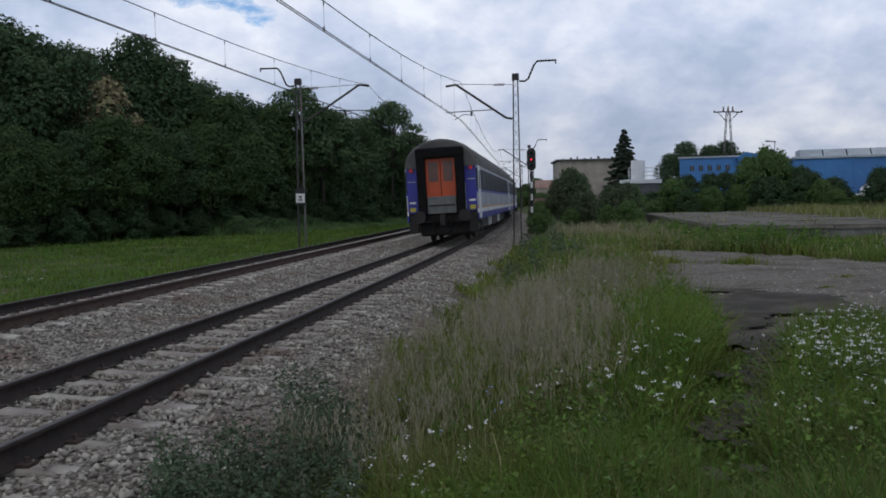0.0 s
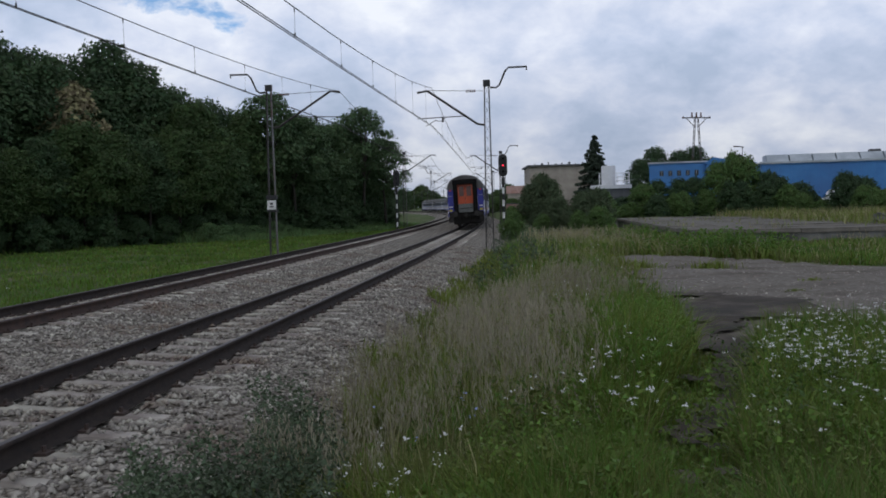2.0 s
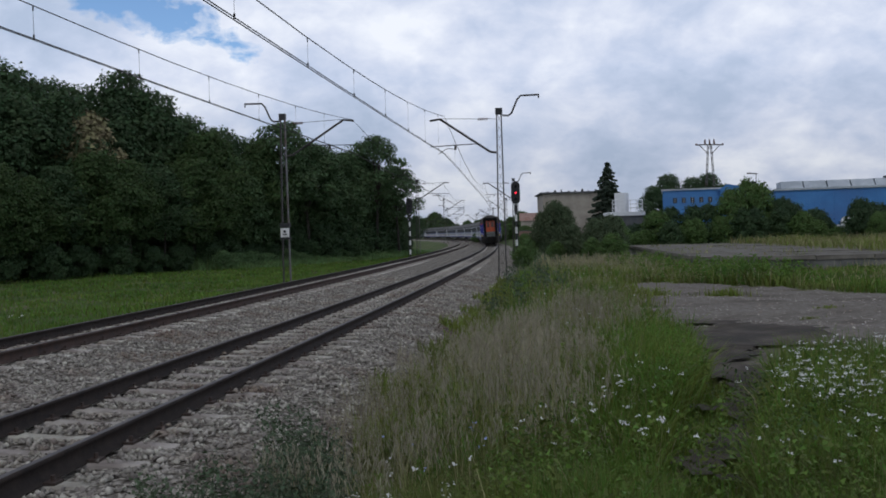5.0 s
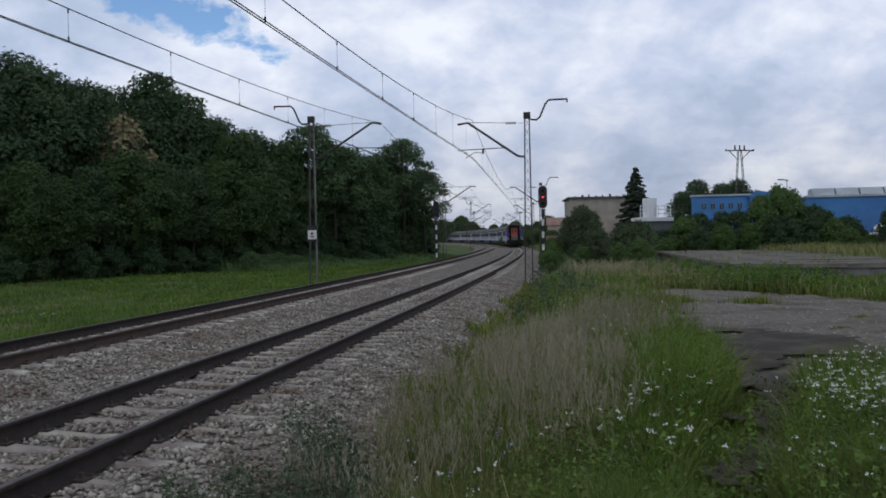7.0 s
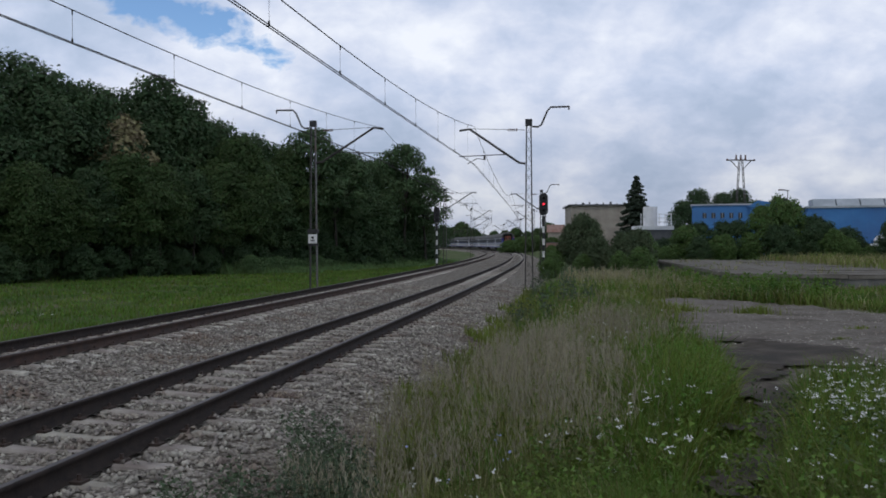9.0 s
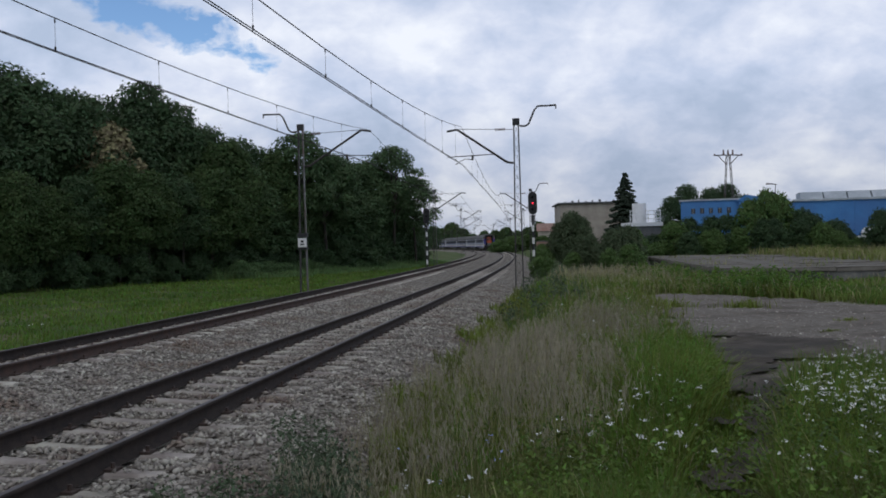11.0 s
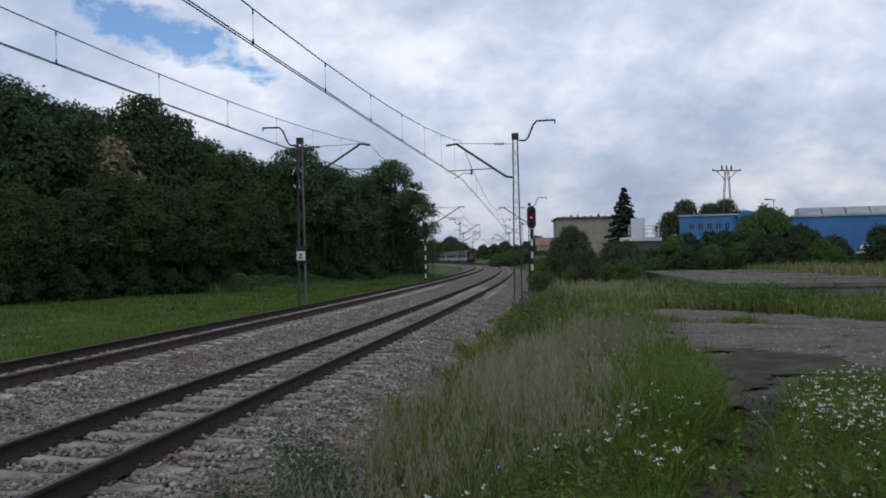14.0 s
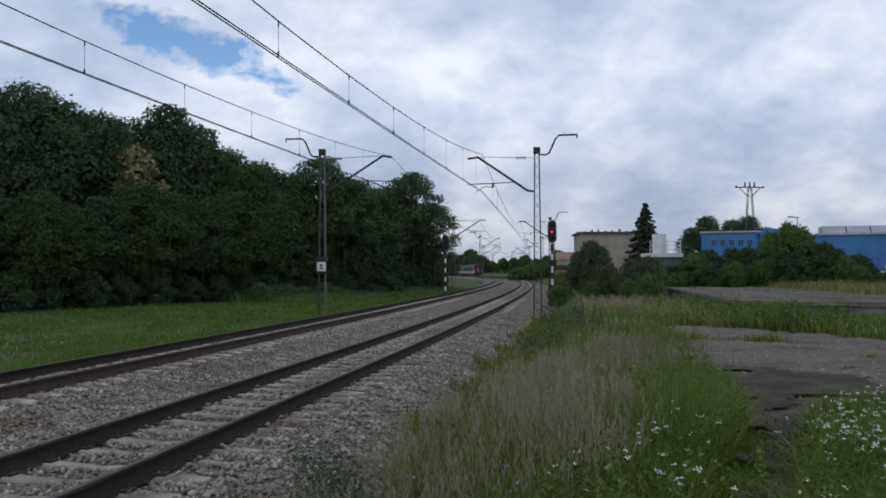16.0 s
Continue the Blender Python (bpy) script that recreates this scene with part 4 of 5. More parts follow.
def place(src, x, y, scale=1.0, turn=0.0, dz=0.0, sz=None):
    gz = float(ground_z(np.array([x]), np.array([y]))[0])
    ob = copy_thing(src, pose(x, y, gz + dz, 0, 0, turn))
    ob.scale = (scale, scale, sz or scale)
    return ob


TREES = [
    build_tree("tree", 11, 10.0, 3.6, 2.4, 0.12, "leaf_mid", "leafy green tree at the wood's edge"),
    build_tree("tree", 12, 10.0, 3.2, 2.6, 0.12, "leaf_dark", "dark green broad-leaved tree at the wood's edge"),
    build_tree("tree", 13, 10.0, 4.0, 2.0, 0.12, "leaf_mid", "wide-crowned green tree of the wood's edge"),
]
COARSE = [
    build_tree("tree", 15, 10.0, 3.7, 1.0, 0.15, "leaf_dark", "dark green broad-leaved tree up the wooded slope", per=360),
    build_tree("tree", 16, 10.0, 4.1, 0.8, 0.15, "leaf_dark", "dark round-crowned tree up the wooded slope", per=340),
]
END = build_tree("tree", 19, 10.0, 3.6, 1.6, 0.12, "leaf_fresh", "fresh green broad-leaved tree where the wood ends", per=600)
LOCUST = build_tree("tree", 18, 10.0, 3.5, 3.6, 0.12, "leaf_fresh", "tall tree with layered umbrella-like boughs", per=720, lobes_n=22, lobe=(0.20, 0.34), flat=(0.45, 0.7), fill=0.6)
FAR = build_tree("tree", 17, 9.0, 5.5, 0.0, 0.75, "leaf_mid", "green tree of the far woods", per=22, lobes_n=26)
BROWN = build_tree("tree", 14, 9.0, 2.6, 2.0, 0.2, "leaf_brown", "half-withered brownish tree among green ones")
SHRUBS = [
    build_tree("shrub", 21, 4.0, 2.4, 0.1, 0.12, "leaf_dark", "dark green shrub at the foot of the wood", "shrub", 600, 26, 0.06),
    build_tree("shrub", 22, 4.0, 2.2, 0.1, 0.11, "leaf_bush", "dense green shrub beside the railway yard", "shrub", 640, 26, 0.06),
    build_tree("shrub", 23, 3.0, 1.9, 0.1, 0.095, "leaf_grey", "grey-green willow shrub beside the line", "shrub", 850, 26, 0.05),
]
BANK = build_tree("shrub", 24, 4.0, 2.3, 0.1, 0.11, "leaf_bank", "fresh light green shrub on the bank below the wood", "shrub", 420, 24, 0.05)
USED = set()


def put(src, *a, **k):
    """The first use takes the model itself; later ones are copies."""
    if src in USED:
        return place(src, *a, **k)
    USED.add(src)
    x, y = a[0], a[1]
    sc = a[2] if len(a) > 2 else k.get("scale", 1.0)
    src.matrix_basis = pose(x, y, float(ground_z(np.array([x]), np.array([y]))[0]) + k.get("dz", 0.0), 0, 0, k.get("turn", 0.0))
    src.scale = (sc, sc, k.get("sz") or sc)
    return src


rt, rs = random.Random(8), random.Random(9)


def plant_wood():
    # front tier along the edge, low and bushy
    for i in range(22):
        y = 36 + i * 2.35
        x = float(wood_edge(y)) - rt.uniform(0.6, 2.6)
        put(END if y > 71 and i % 3 else TREES[i % 3], x, y, rt.uniform(0.72, 0.88) * (0.92 if y < 60 else 1.12), turn=rt.uniform(0, 360), dz=-0.4)
        put(SHRUBS[0], float(wood_edge(y)) - rt.uniform(0.0, 1.0), y + 1.0, rt.uniform(0.5, 0.88), turn=rt.uniform(0, 360), dz=-0.15)
        put(SHRUBS[0], float(wood_edge(y)) + rs.uniform(-0.6, 0.4), y - 0.2, rs.uniform(0.5, 0.85), turn=rs.uniform(0, 360), dz=-0.15)
    # rows up the slope
    for row, (back, tall) in enumerate(((4.5, 0.74), (9, 1.10), (14, 1.14), (19.5, 1.17))):
        for i in range(18 - row):
            y = 34 + i * 3.6 + rt.uniform(-0.8, 0.8)
            if y > 92 - row * 5 or (row == 0 and i % 2):
                continue
            x = float(wood_edge(y)) - back + rt.uniform(-1.2, 1.2)
            put(COARSE[(i + row) % 2], x, y, tall * rt.uniform(0.88, 1.08) * (0.96 if y > 74 else 1.0), turn=rt.uniform(0, 360), dz=-0.5)
    for x, y in ((-24.6, 67.4), (-23.9, 66.6)):
        put(BROWN, x, y, 1.16, turn=rt.uniform(0, 360))


plant_wood()
# trees that stand out at the end of the wood
put(TREES[0], -12.6, 76.0, 1.06, turn=40)
put(LOCUST, -11.0, 77.5, 1.30, turn=120)
put(LOCUST, -9.0, 79.5, 1.14, turn=200)
put(LOCUST, -3.2, 89.0, 1.29, turn=30)
put(LOCUST, -0.9, 91.5, 0.98, turn=250)
put(END, -8.6, 84.0, 1.12, turn=75)
put(END, -6.4, 87.0, 1.08, turn=15)
put(TREES[2], -16.5, 73.0, 1.06, turn=15)
for x, y, sc in ((-21.5, 75, 1.22), (-19, 76, 1.10), (-23.8, 74, 1.3), (-16.5, 77, 0.98)):
    put(COARSE[0], x, y, sc, turn=x * 40)
put(END, -4.6, 92.0, 1.12, turn=200)
put(TREES[0], -2.2, 97.0, 0.8, turn=10)
for x, y, sc in ((-8.0, 80.5, 0.9), (-6.4, 83.5, 0.95), (-5.2, 86.5, 0.9), (-4.0, 89.5, 0.95), (-2.6, 92.5, 0.9), (-1.4, 95.0, 0.8), (-1.0, 99.0, 0.75), (-3.6, 97.0, 0.9)):
    put(SHRUBS[0], x, y, sc, turn=x * 70, dz=-0.15)
for i in range(14):
    y = 100 + i * 9
    put(COARSE[i % 2], float(wood_edge(y)) - 3 - rt.uniform(0, 4), y, rt.uniform(0.5, 0.75), turn=rt.uniform(0, 360))
# light growth on the bank before the end of the wood
for i in range(17):
    y = 68 + i * 1.75
    put(BANK, float(wood_edge(y)) + rs.uniform(1.2, 2.6), y + rs.uniform(-0.5, 0.5), rs.uniform(0.5, 0.75), turn=rs.uniform(0, 360), dz=-0.15, sz=rs.uniform(0.24, 0.42))
# shrubs right of the line
for x, y, wide, tall, k in ((10.6, 62, 0.78, 1.30, 2), (11.7, 64, 0.66, 1.15, 2), (9.9, 63, 0.55, 1.05, 2), (11.0, 50, 0.66, 0.80, 2), (12.2, 51.5, 0.66, 0.86, 2), (10.0, 52, 0.5, 0.7, 2), (13.4, 55, 0.5, 0.62, 1), (11.0, 46, 0.42, 0.40, 1), (10.2, 47.5, 0.3, 0.34, 1), (7.6, 56, 0.45, 0.42, 1), (6.7, 50, 0.36, 0.34, 1), (8.6, 63, 0.5, 0.5, 1), (9.0, 52, 0.34, 0.3, 1)):
    put(SHRUBS[k], x, y, wide, turn=rt.uniform(0, 360), dz=-0.12, sz=tall)
# the thicket before the blue hall
for x, y, tall in ((19.6, 73, 2.0), (21.0, 72, 3.0), (22.6, 73, 3.2), (24.2, 72, 3.3), (25.8, 73, 3.4), (27.4, 72, 4.5), (29.0, 72.5, 5.3), (30.4, 73, 5.0), (31.8, 72, 3.7), (33.2, 73, 3.3), (34.6, 72, 2.8), (35.7, 73, 2.0), (37.5, 70, 3.5), (38.7, 71, 3.2), (40.4, 72, 3.0)):
    k = rt.randrange(2)
    put(SHRUBS[k], x, y, rt.uniform(0.68, 0.86), turn=rt.uniform(0, 360), dz=-0.15, sz=tall / 3.7)
    put(SHRUBS[1 - k], x + rt.uniform(-0.6, 0.9), y - rt.uniform(1.4, 2.4), rt.uniform(0.5, 0.66), turn=rt.uniform(0, 360), dz=-0.15, sz=min(0.8, tall * 0.19))
# low thicket far along the line
for x, y, wide, tall in ((15.4, 176, 1.3, 0.8), (18.6, 182, 1.6, 0.95), (22.0, 186, 1.5, 0.9), (25.2, 184, 1.5, 0.8)):
    put(SHRUBS[1], x, y, wide, turn=rt.uniform(0, 360), dz=-0.2, sz=tall)
for x, y, sc in ((37.5, 130, 0.8), (40.5, 132, 0.98), (44, 131, 0.92), (46.8, 132, 0.98), (49, 131, 0.8)):
    put(COARSE[0], x, y, sc, turn=rt.uniform(0, 360))
# woods far off, beyond the bend
for i in range(90):
    a = radians(-32 + i * 0.72)
    d = 400 + rt.uniform(-50, 140)
    put(FAR, d * math.sin(a), d * math.cos(a), rt.uniform(0.8, 1.3), turn=rt.uniform(0, 360))


def build_spruce(x, y, height):
    rng = np.random.default_rng(31)
    t = empty("spruce", pose(x, y, float(ground_z(np.array([x]), np.array([y]))[0])), "tall dark spruce with tiered drooping branches", "tree")
    part("trunk", tube([(0, 0, -0.2), (0, 0, height * 0.97)], 0.22, 8, 0.02), M["bark"], t)
    P, N = [], []
    tiers = 18
    for k in range(tiers):
        f = k / tiers
        z = 1.6 + (height - 1.9) * f
        reach = (1 - f) ** 0.95 * 4.7 + 0.2
        for j in range(11):
            a = j * 2 * math.pi / 11 + k * 0.7 + rng.uniform(-0.25, 0.25)
            ln = reach * rng.uniform(0.65, 1.15)
            zj = z + rng.uniform(-0.3, 0.3)
            n = int(58 * ln) + 14
            u = rng.random(n) ** 0.6
            wd = (rng.random(n) - 0.5) * 0.6 * ln * (1 - 0.75 * u)
            x_, y_ = np.cos(a) * u * ln - np.sin(a) * wd, np.sin(a) * u * ln + np.cos(a) * wd
            P.append(np.stack([x_, y_, zj - 0.30 * ln * u ** 1.2 + rng.normal(0, 0.05, n) - 0.12 * rng.random(n) ** 2 + 0.22 * ln * np.clip(u - 0.75, 0, 1)], 1))
            N.append(np.tile((0.2 * np.cos(a), 0.2 * np.sin(a), 1.0), (n, 1)))
    V, F = leaf_quads(rng, np.concatenate(P), np.concatenate(N), 0.2)
    ob = new("crown", mesh_np("crown", V, F, M["needle"]))
    ob.parent = t


build_spruce(35.3, 150.0, 14.0)


# ---------------------------------------------------------------- yard buildings
M.update(
    blue_sheet=material("blue_sheet", (0.045, 0.18, 0.45), (0.06, 0.215, 0.50), 0.8, 0.5, c3=(0.05, 0.14, 0.36), scale2=0.15, bump=0.1),
    roof_grey=material("roof_grey", (0.36, 0.40, 0.44), (0.48, 0.52, 0.56), 0.9, 0.5, c3=(0.30, 0.34, 0.38), scale2=0.25),
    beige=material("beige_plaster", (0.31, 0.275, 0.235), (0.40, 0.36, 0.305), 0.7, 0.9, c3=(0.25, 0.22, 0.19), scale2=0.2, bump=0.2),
    brick_red=material("brick_red", (0.26, 0.165, 0.135), (0.34, 0.225, 0.19), 1.5, 0.9, c3=(0.24, 0.12, 0.09), scale2=0.4),
    dark_wall=material("dark_wall", (0.08, 0.085, 0.09), (0.13, 0.13, 0.135), 1.0, 0.8),
    van_white=material("van_white", (0.68, 0.69, 0.70), (0.78, 0.78, 0.79), 1.0, 0.35),
    glass_dark=material("glass_dark", (0.02, 0.025, 0.03), (0.04, 0.045, 0.05), 1.0, 0.1),
)


def build_platform():
    """The old loading ramp: a stone edge and a slab of concrete panels, parallel to the line."""
    p = empty("loading_platform", at_line(35.0, 10.2, 0.0), "old grey concrete loading platform with a crumbling dark face", "platform")
    bm = bmesh.new()
    add_box(bm, 0.06, 31.9, 0.06, 27.4, -0.6, 0.40)
    part("retaining_wall", bm, M["concrete_face"], p, "dark weathered concrete face")
    rp = random.Random(3)
    data = []
    for k in range(3):
        b = box(0, 1.96, 0, 2.46, 0, 0.16, 0.025)
        for v in b.verts:
            v.co += Vector((rp.uniform(-0.02, 0.02), rp.uniform(-0.02, 0.02), rp.uniform(-0.012, 0.012)))
        me = bpy.data.meshes.new("slab")
        b.to_mesh(me)
        b.free()
        me.materials.append(M["concrete"])
        data.append(me)
    for i, j in product(range(16), range(11)):
        ob = new("slab", data[(i * 5 + j * 3) % 3])
        ob.parent = p
        ob.matrix_basis = pose(i * 2.0, j * 2.5, 0.40 + rp.uniform(-0.012, 0.02), rp.uniform(-0.4, 0.4), rp.uniform(-0.4, 0.4), 0)
    return p


PLATFORM = build_platform()


def rubble():
    rp = random.Random(12)
    for i in range(11):
        a, b = rp.uniform(6.6, 12.4), rp.uniform(1.5, 5.5)
        s = rp.uniform(0.12, 0.34)
        x, y, h = on_line(35.0 + b, 10.2 + a)
        bm = box(-s, s, -s * 0.7, s * 0.7, 0, s * 1.1, s * 0.25)
        for v in bm.verts:
            v.co += Vector([rp.uniform(-0.25, 0.25) * s for _ in range(3)])
        zmin = min(v.co.z for v in bm.verts)
        for v in bm.verts:
            v.co.z -= zmin
        me = bpy.data.meshes.new("concrete_block")
        bm.to_mesh(me)
        bm.free()
        me.materials.append(M["white"] if i % 4 == 0 else M["concrete_face"])
        ob = new("concrete_block", me)
        ob.matrix_basis = pose(float(x), float(y), 0.565, 0, 0, rp.uniform(0, 180))
        tagged(ob, "broken pale block lying on the concrete platform" if i % 4 == 0 else "broken dark concrete block lying on the platform", "rubble", "rubble on the platform")


rubble()


def build_beige():
    b = empty("industrial_building", pose(27.0, 170, 0.0, 0, 0, -4), "beige flat-roofed industrial building with roof fittings", "building")
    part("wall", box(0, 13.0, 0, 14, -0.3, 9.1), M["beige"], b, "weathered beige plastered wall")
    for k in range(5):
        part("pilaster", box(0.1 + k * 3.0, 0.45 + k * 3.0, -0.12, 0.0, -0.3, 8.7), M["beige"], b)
    part("roof", box(-0.5, 13.4, -0.5, 14.5, 9.1, 9.4, 0.03), M["dark_wall"], b, "dark roof edge")
    for k in range(9):
        h = 0.2 + 0.16 * ((k * 7) % 3)
        part("roof_vent", box(0.9 + k * 1.35, 1.15 + k * 1.35 + 0.2 * (k % 2), 0.5, 0.9, 9.4, 9.4 + h, 0.03), M["dark_wall"], b)
    part("annexe", box(9.0, 24.0, -3.0, 0.0, -0.3, 3.2), M["dark_wall"], b, "low dark annexe")


build_beige()


def build_tank():
    b = empty("tank_house", pose(29.0, 121, 0.0), "white tank with railings on a dark base", "tank")
    part("base", box(-0.2, 4.6, 0, 4, -0.3, 3.6), M["dark_wall"], b, "dark base")
    part("deck", box(-0.3, 4.7, -0.2, 4.2, 3.6, 4.15, 0.03), M["van_white"], b, "white deck edge")
    part("tank", tube([(1.9, 2, 4.15), (1.9, 2, 6.9)], 1.0, 20), M["van_white"], b, "white upright tank")
    for k in range(6):
        part("post", tube([(0.1 + k * 0.85, 0, 4.15), (0.1 + k * 0.85, 0, 5.8)], 0.05, 6), M["van_white"], b)
    for z in (4.7, 5.25, 5.8):
        part("railing", tube([(0.0, 0, z), (4.45, 0, z)], 0.05, 6), M["van_white"], b)


build_tank()


def build_hall():
    h = empty("blue_hall", pose(33.6, 112, 0, 0, 0, -17) @ pose(-33.6, -112, 0), "long blue sheet-metal hall with grey rooflight", "building")
    part("wing_wall", box(33.6, 40.8, 112, 124, -0.3, 6.55), M["blue_sheet"], h, "blue wall of the lower wing")
    part("wing_roof", box(33.4, 41.0, 111.8, 124.2, 6.55, 6.75, 0.02), M["roof_grey"], h, "pale roof edge")
    for k in range(5):
        x = 34.9 + k * 1.1
        w = part("window", box(x, x + 0.5, 111.94, 112.02, 4.9, 5.6, 0.01), M["glass_dark"], h)
        part("window_frame", box(x + 0.23, x + 0.27, 111.92, 111.96, 4.9, 5.6), M["roof_grey"], w)
    gab = bmesh.new()
    v = [gab.verts.new(p) for p in ((40.4, 111.2, 6.3), (47.0, 111.2, 6.3), (41.6, 111.2, 7.1), (40.4, 122, 6.3), (47.0, 122, 6.3), (41.6, 122, 7.1))]
    for f in ((0, 1, 2), (5, 4, 3), (0, 2, 5, 3), (2, 1, 4, 5), (0, 3, 4, 1)):
        gab.faces.new([v[i] for i in f])
    part("gable", gab, M["blue_sheet"], h)
    part("link_wall", box(40.8, 46.6, 111.3, 122, -0.3, 6.3), M["blue_sheet"], h)
    part("chimney", box(44.0, 45.2, 112, 113.2, 6.3, 7.35, 0.04), M["black"], h, "short black chimney")
    part("hall_wall", box(46.6, 96.0, 104, 128, -0.3, 5.75), M["blue_sheet"], h, "long blue wall")
    for k in range(31):
        part("sheet_rib", box(47.0 + k * 1.5, 47.06 + k * 1.5, 103.95, 104.0, -0.3, 5.7), M["blue_sheet"], h)
    part("eaves_edge", box(46.4, 96.2, 103.8, 104.1, 5.75, 6.0, 0.02), M["roof_grey"], h)
    part("roof", box(46.4, 96.2, 104.1, 128, 5.75, 5.95), M["roof_grey"], h)
    for k in range(14):
        rl = bmesh.new()
        x0, x1 = 47.4 + k * 2.6, 47.4 + k * 2.6 + 2.45
        v = [rl.verts.new(p) for p in ((x0, 105, 5.95), (x1, 105, 5.95), (x1, 106.2, 6.9), (x0, 106.2, 6.9), (x0, 110, 6.9), (x1, 110, 6.9), (x1, 110, 5.95), (x0, 110, 5.95))]
        for f in ((0, 1, 2, 3), (3, 2, 5, 4), (4, 5, 6, 7), (0, 3, 4, 7), (1, 6, 5, 2)):
            rl.faces.new([v[i] for i in f])
        part("rooflight", rl, M["roof_grey"], h, "grey-white rooflight panel")
    part("roof_vent", box(59.0, 60.2, 106.5, 107.5, 6.9, 7.2, 0.03), M["dark_wall"], h)
    part("base_wall", box(46.6, 96.0, 103.92, 103.99, -0.3, 1.6), M["dark_wall"], h)


build_hall()


def build_far_houses():
    b = empty("brick_house", pose(34.6, 262, 0, 0, 0, -8), "low house with a pinkish-red roof beyond the shrubs", "house")
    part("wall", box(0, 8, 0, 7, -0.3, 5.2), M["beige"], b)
    rf = bmesh.new()
    v = [rf.verts.new(p) for p in ((-0.4, -0.4, 5.1), (8.4, -0.4, 5.1), (8.4, 7.4, 5.1), (-0.4, 7.4, 5.1), (-0.4, 3.5, 7.5), (8.4, 3.5, 7.5))]
    for f in ((0, 1, 5, 4), (2, 3, 4, 5), (0, 4, 3), (1, 2, 5), (0, 3, 2, 1)):
        rf.faces.new([v[i] for i in f])
    part("roof", rf, M["brick_red"], b, "pinkish-red pitched roof")
    f = empty("boundary_wall", pose(19.5, 150, 0, 0, 0, -6), "low red-brown wall beyond the shrubs", "wall")
    part("wall", box(0, 9, 0, 0.3, -0.3, 1.8), M["brick_red"], f)
    part("coping", box(-0.05, 9.05, -0.06, 0.36, 1.8, 1.92, 0.01), M["dark_wall"], f)


build_far_houses()


def build_pylon(x, y):
    p = empty("power_pylon", pose(x, y, 0, 0, 0, 8), "grey A-shaped power pylon with a cross-arm and insulators", "pylon")
    top = 14.3
    for e in (-1, 1):
        bm = bmesh.new()
        for d in (-0.14, 0.14):
            add_tube(bm, [(e * 1.25 + d, 0, -0.3), (e * 0.22 + d * 0.8, 0, top)], 0.055, 6)
        for k in range(16):
            f0, f1 = k / 16, (k + 1) / 16
            s = 1 if k % 2 else -1
            add_tube(bm, [(e * (1.25 - 1.03 * f0) + s * 0.14, 0, top * f0), (e * (1.25 - 1.03 * f1) - s * 0.14, 0, top * f1)], 0.03, 5)
        part("leg", bm, M["steel_grey"], p, "lattice leg")
    arm = bmesh.new()
    add_tube(arm, [(-2.3, 0, top - 0.1), (-0.9, 0, top - 0.05), (0.9, 0, top - 0.05), (2.3, 0, top - 0.1)], 0.1, 6)
    part("cross_arm", arm, M["steel_grey"], p)
    for e in (-1, 1):
        part("brace", tube([(e * 0.25, 0, top - 1.5), (e * 1.7, 0, top - 0.1)], 0.06, 6), M["steel_grey"], p)
    for k in (-0.75, 0.0, 0.75):
        part("insulator", tube([(k, 0, top), (k, 0, top + 0.35), (k, 0, top + 0.75)], 0.16, 8, 0.1), M["insulator"], p)
    for e in (-2.2, 2.2):
        part("insulator", tube([(e, 0, top - 0.1), (e, 0, top + 0.12)], 0.14, 8), M["insulator"], p)


build_pylon(46.4, 130.0)


def build_street_lamp(x, y, h, turn):
    l = empty("street_lamp", pose(x, y, 0, 0, 0, turn), "slim grey street lamp beyond the yard", "street lamp")
    part("pole", tube([(0, 0, -0.2), (0, 0, h)], 0.08, 8, 0.05), M["steel_grey"], l)
    part("lamp_head", tube([(-0.2, 0, h), (0.5, 0, h + 0.1), (1.3, 0, h + 0.12)], 0.06, 8, 0.1), M["steel_grey"], l)


build_street_lamp(49.4, 120, 9.0, 180)


def build_van(x, y, turn):
    v = empty("delivery_van", pose(x, y, 0.02, 0, 0, turn), "white delivery van parked behind the shrubs", "van")
    bm = bmesh.new()
    prof = [(-2.6, 0.35), (-2.6, 2.3), (-2.45, 2.45), (1.1, 2.45), (1.5, 2.3), (2.0, 1.45), (2.65, 1.2), (2.75, 0.9), (2.75, 0.35)]
    a = [bm.verts.new((-0.95, p, z)) for p, z in prof]
    b = [bm.verts.new((0.95, p, z)) for p, z in prof]
    for i in range(len(prof)):
        j = (i + 1) % len(prof)
        bm.faces.new((a[i], a[j], b[j], b[i]))
    bm.faces.new(a)
    bm.faces.new(b[::-1])
    bmesh.ops.bevel(bm, geom=list(bm.edges), offset=0.05, segments=2, affect="EDGES")
    part("body", bm, M["van_white"], v)
    for e in (-1, 1):
        lo, hi = sorted((e * 0.95, e * 0.962))
        part("side_window", box(lo, hi, 0.6, 1.45, 1.45, 2.1, 0.004), M["glass_dark"], v)
        for w in (-1.6, 1.8):
            wl = part("wheel", tube([(e * 0.75, w, 0.33), (e * 0.97, w, 0.33)], 0.33, 18), M["rubber"], v)
            part("rim", tube([(e * 0.965, w, 0.33), (e * 0.98, w, 0.33)], 0.2, 14), M["steel_grey"], wl)
    part("windscreen", box(-0.8, 0.8, 1.9, 1.95, 1.5, 1.9), M["glass_dark"], v)


build_van(43.0, 80.0, 70)


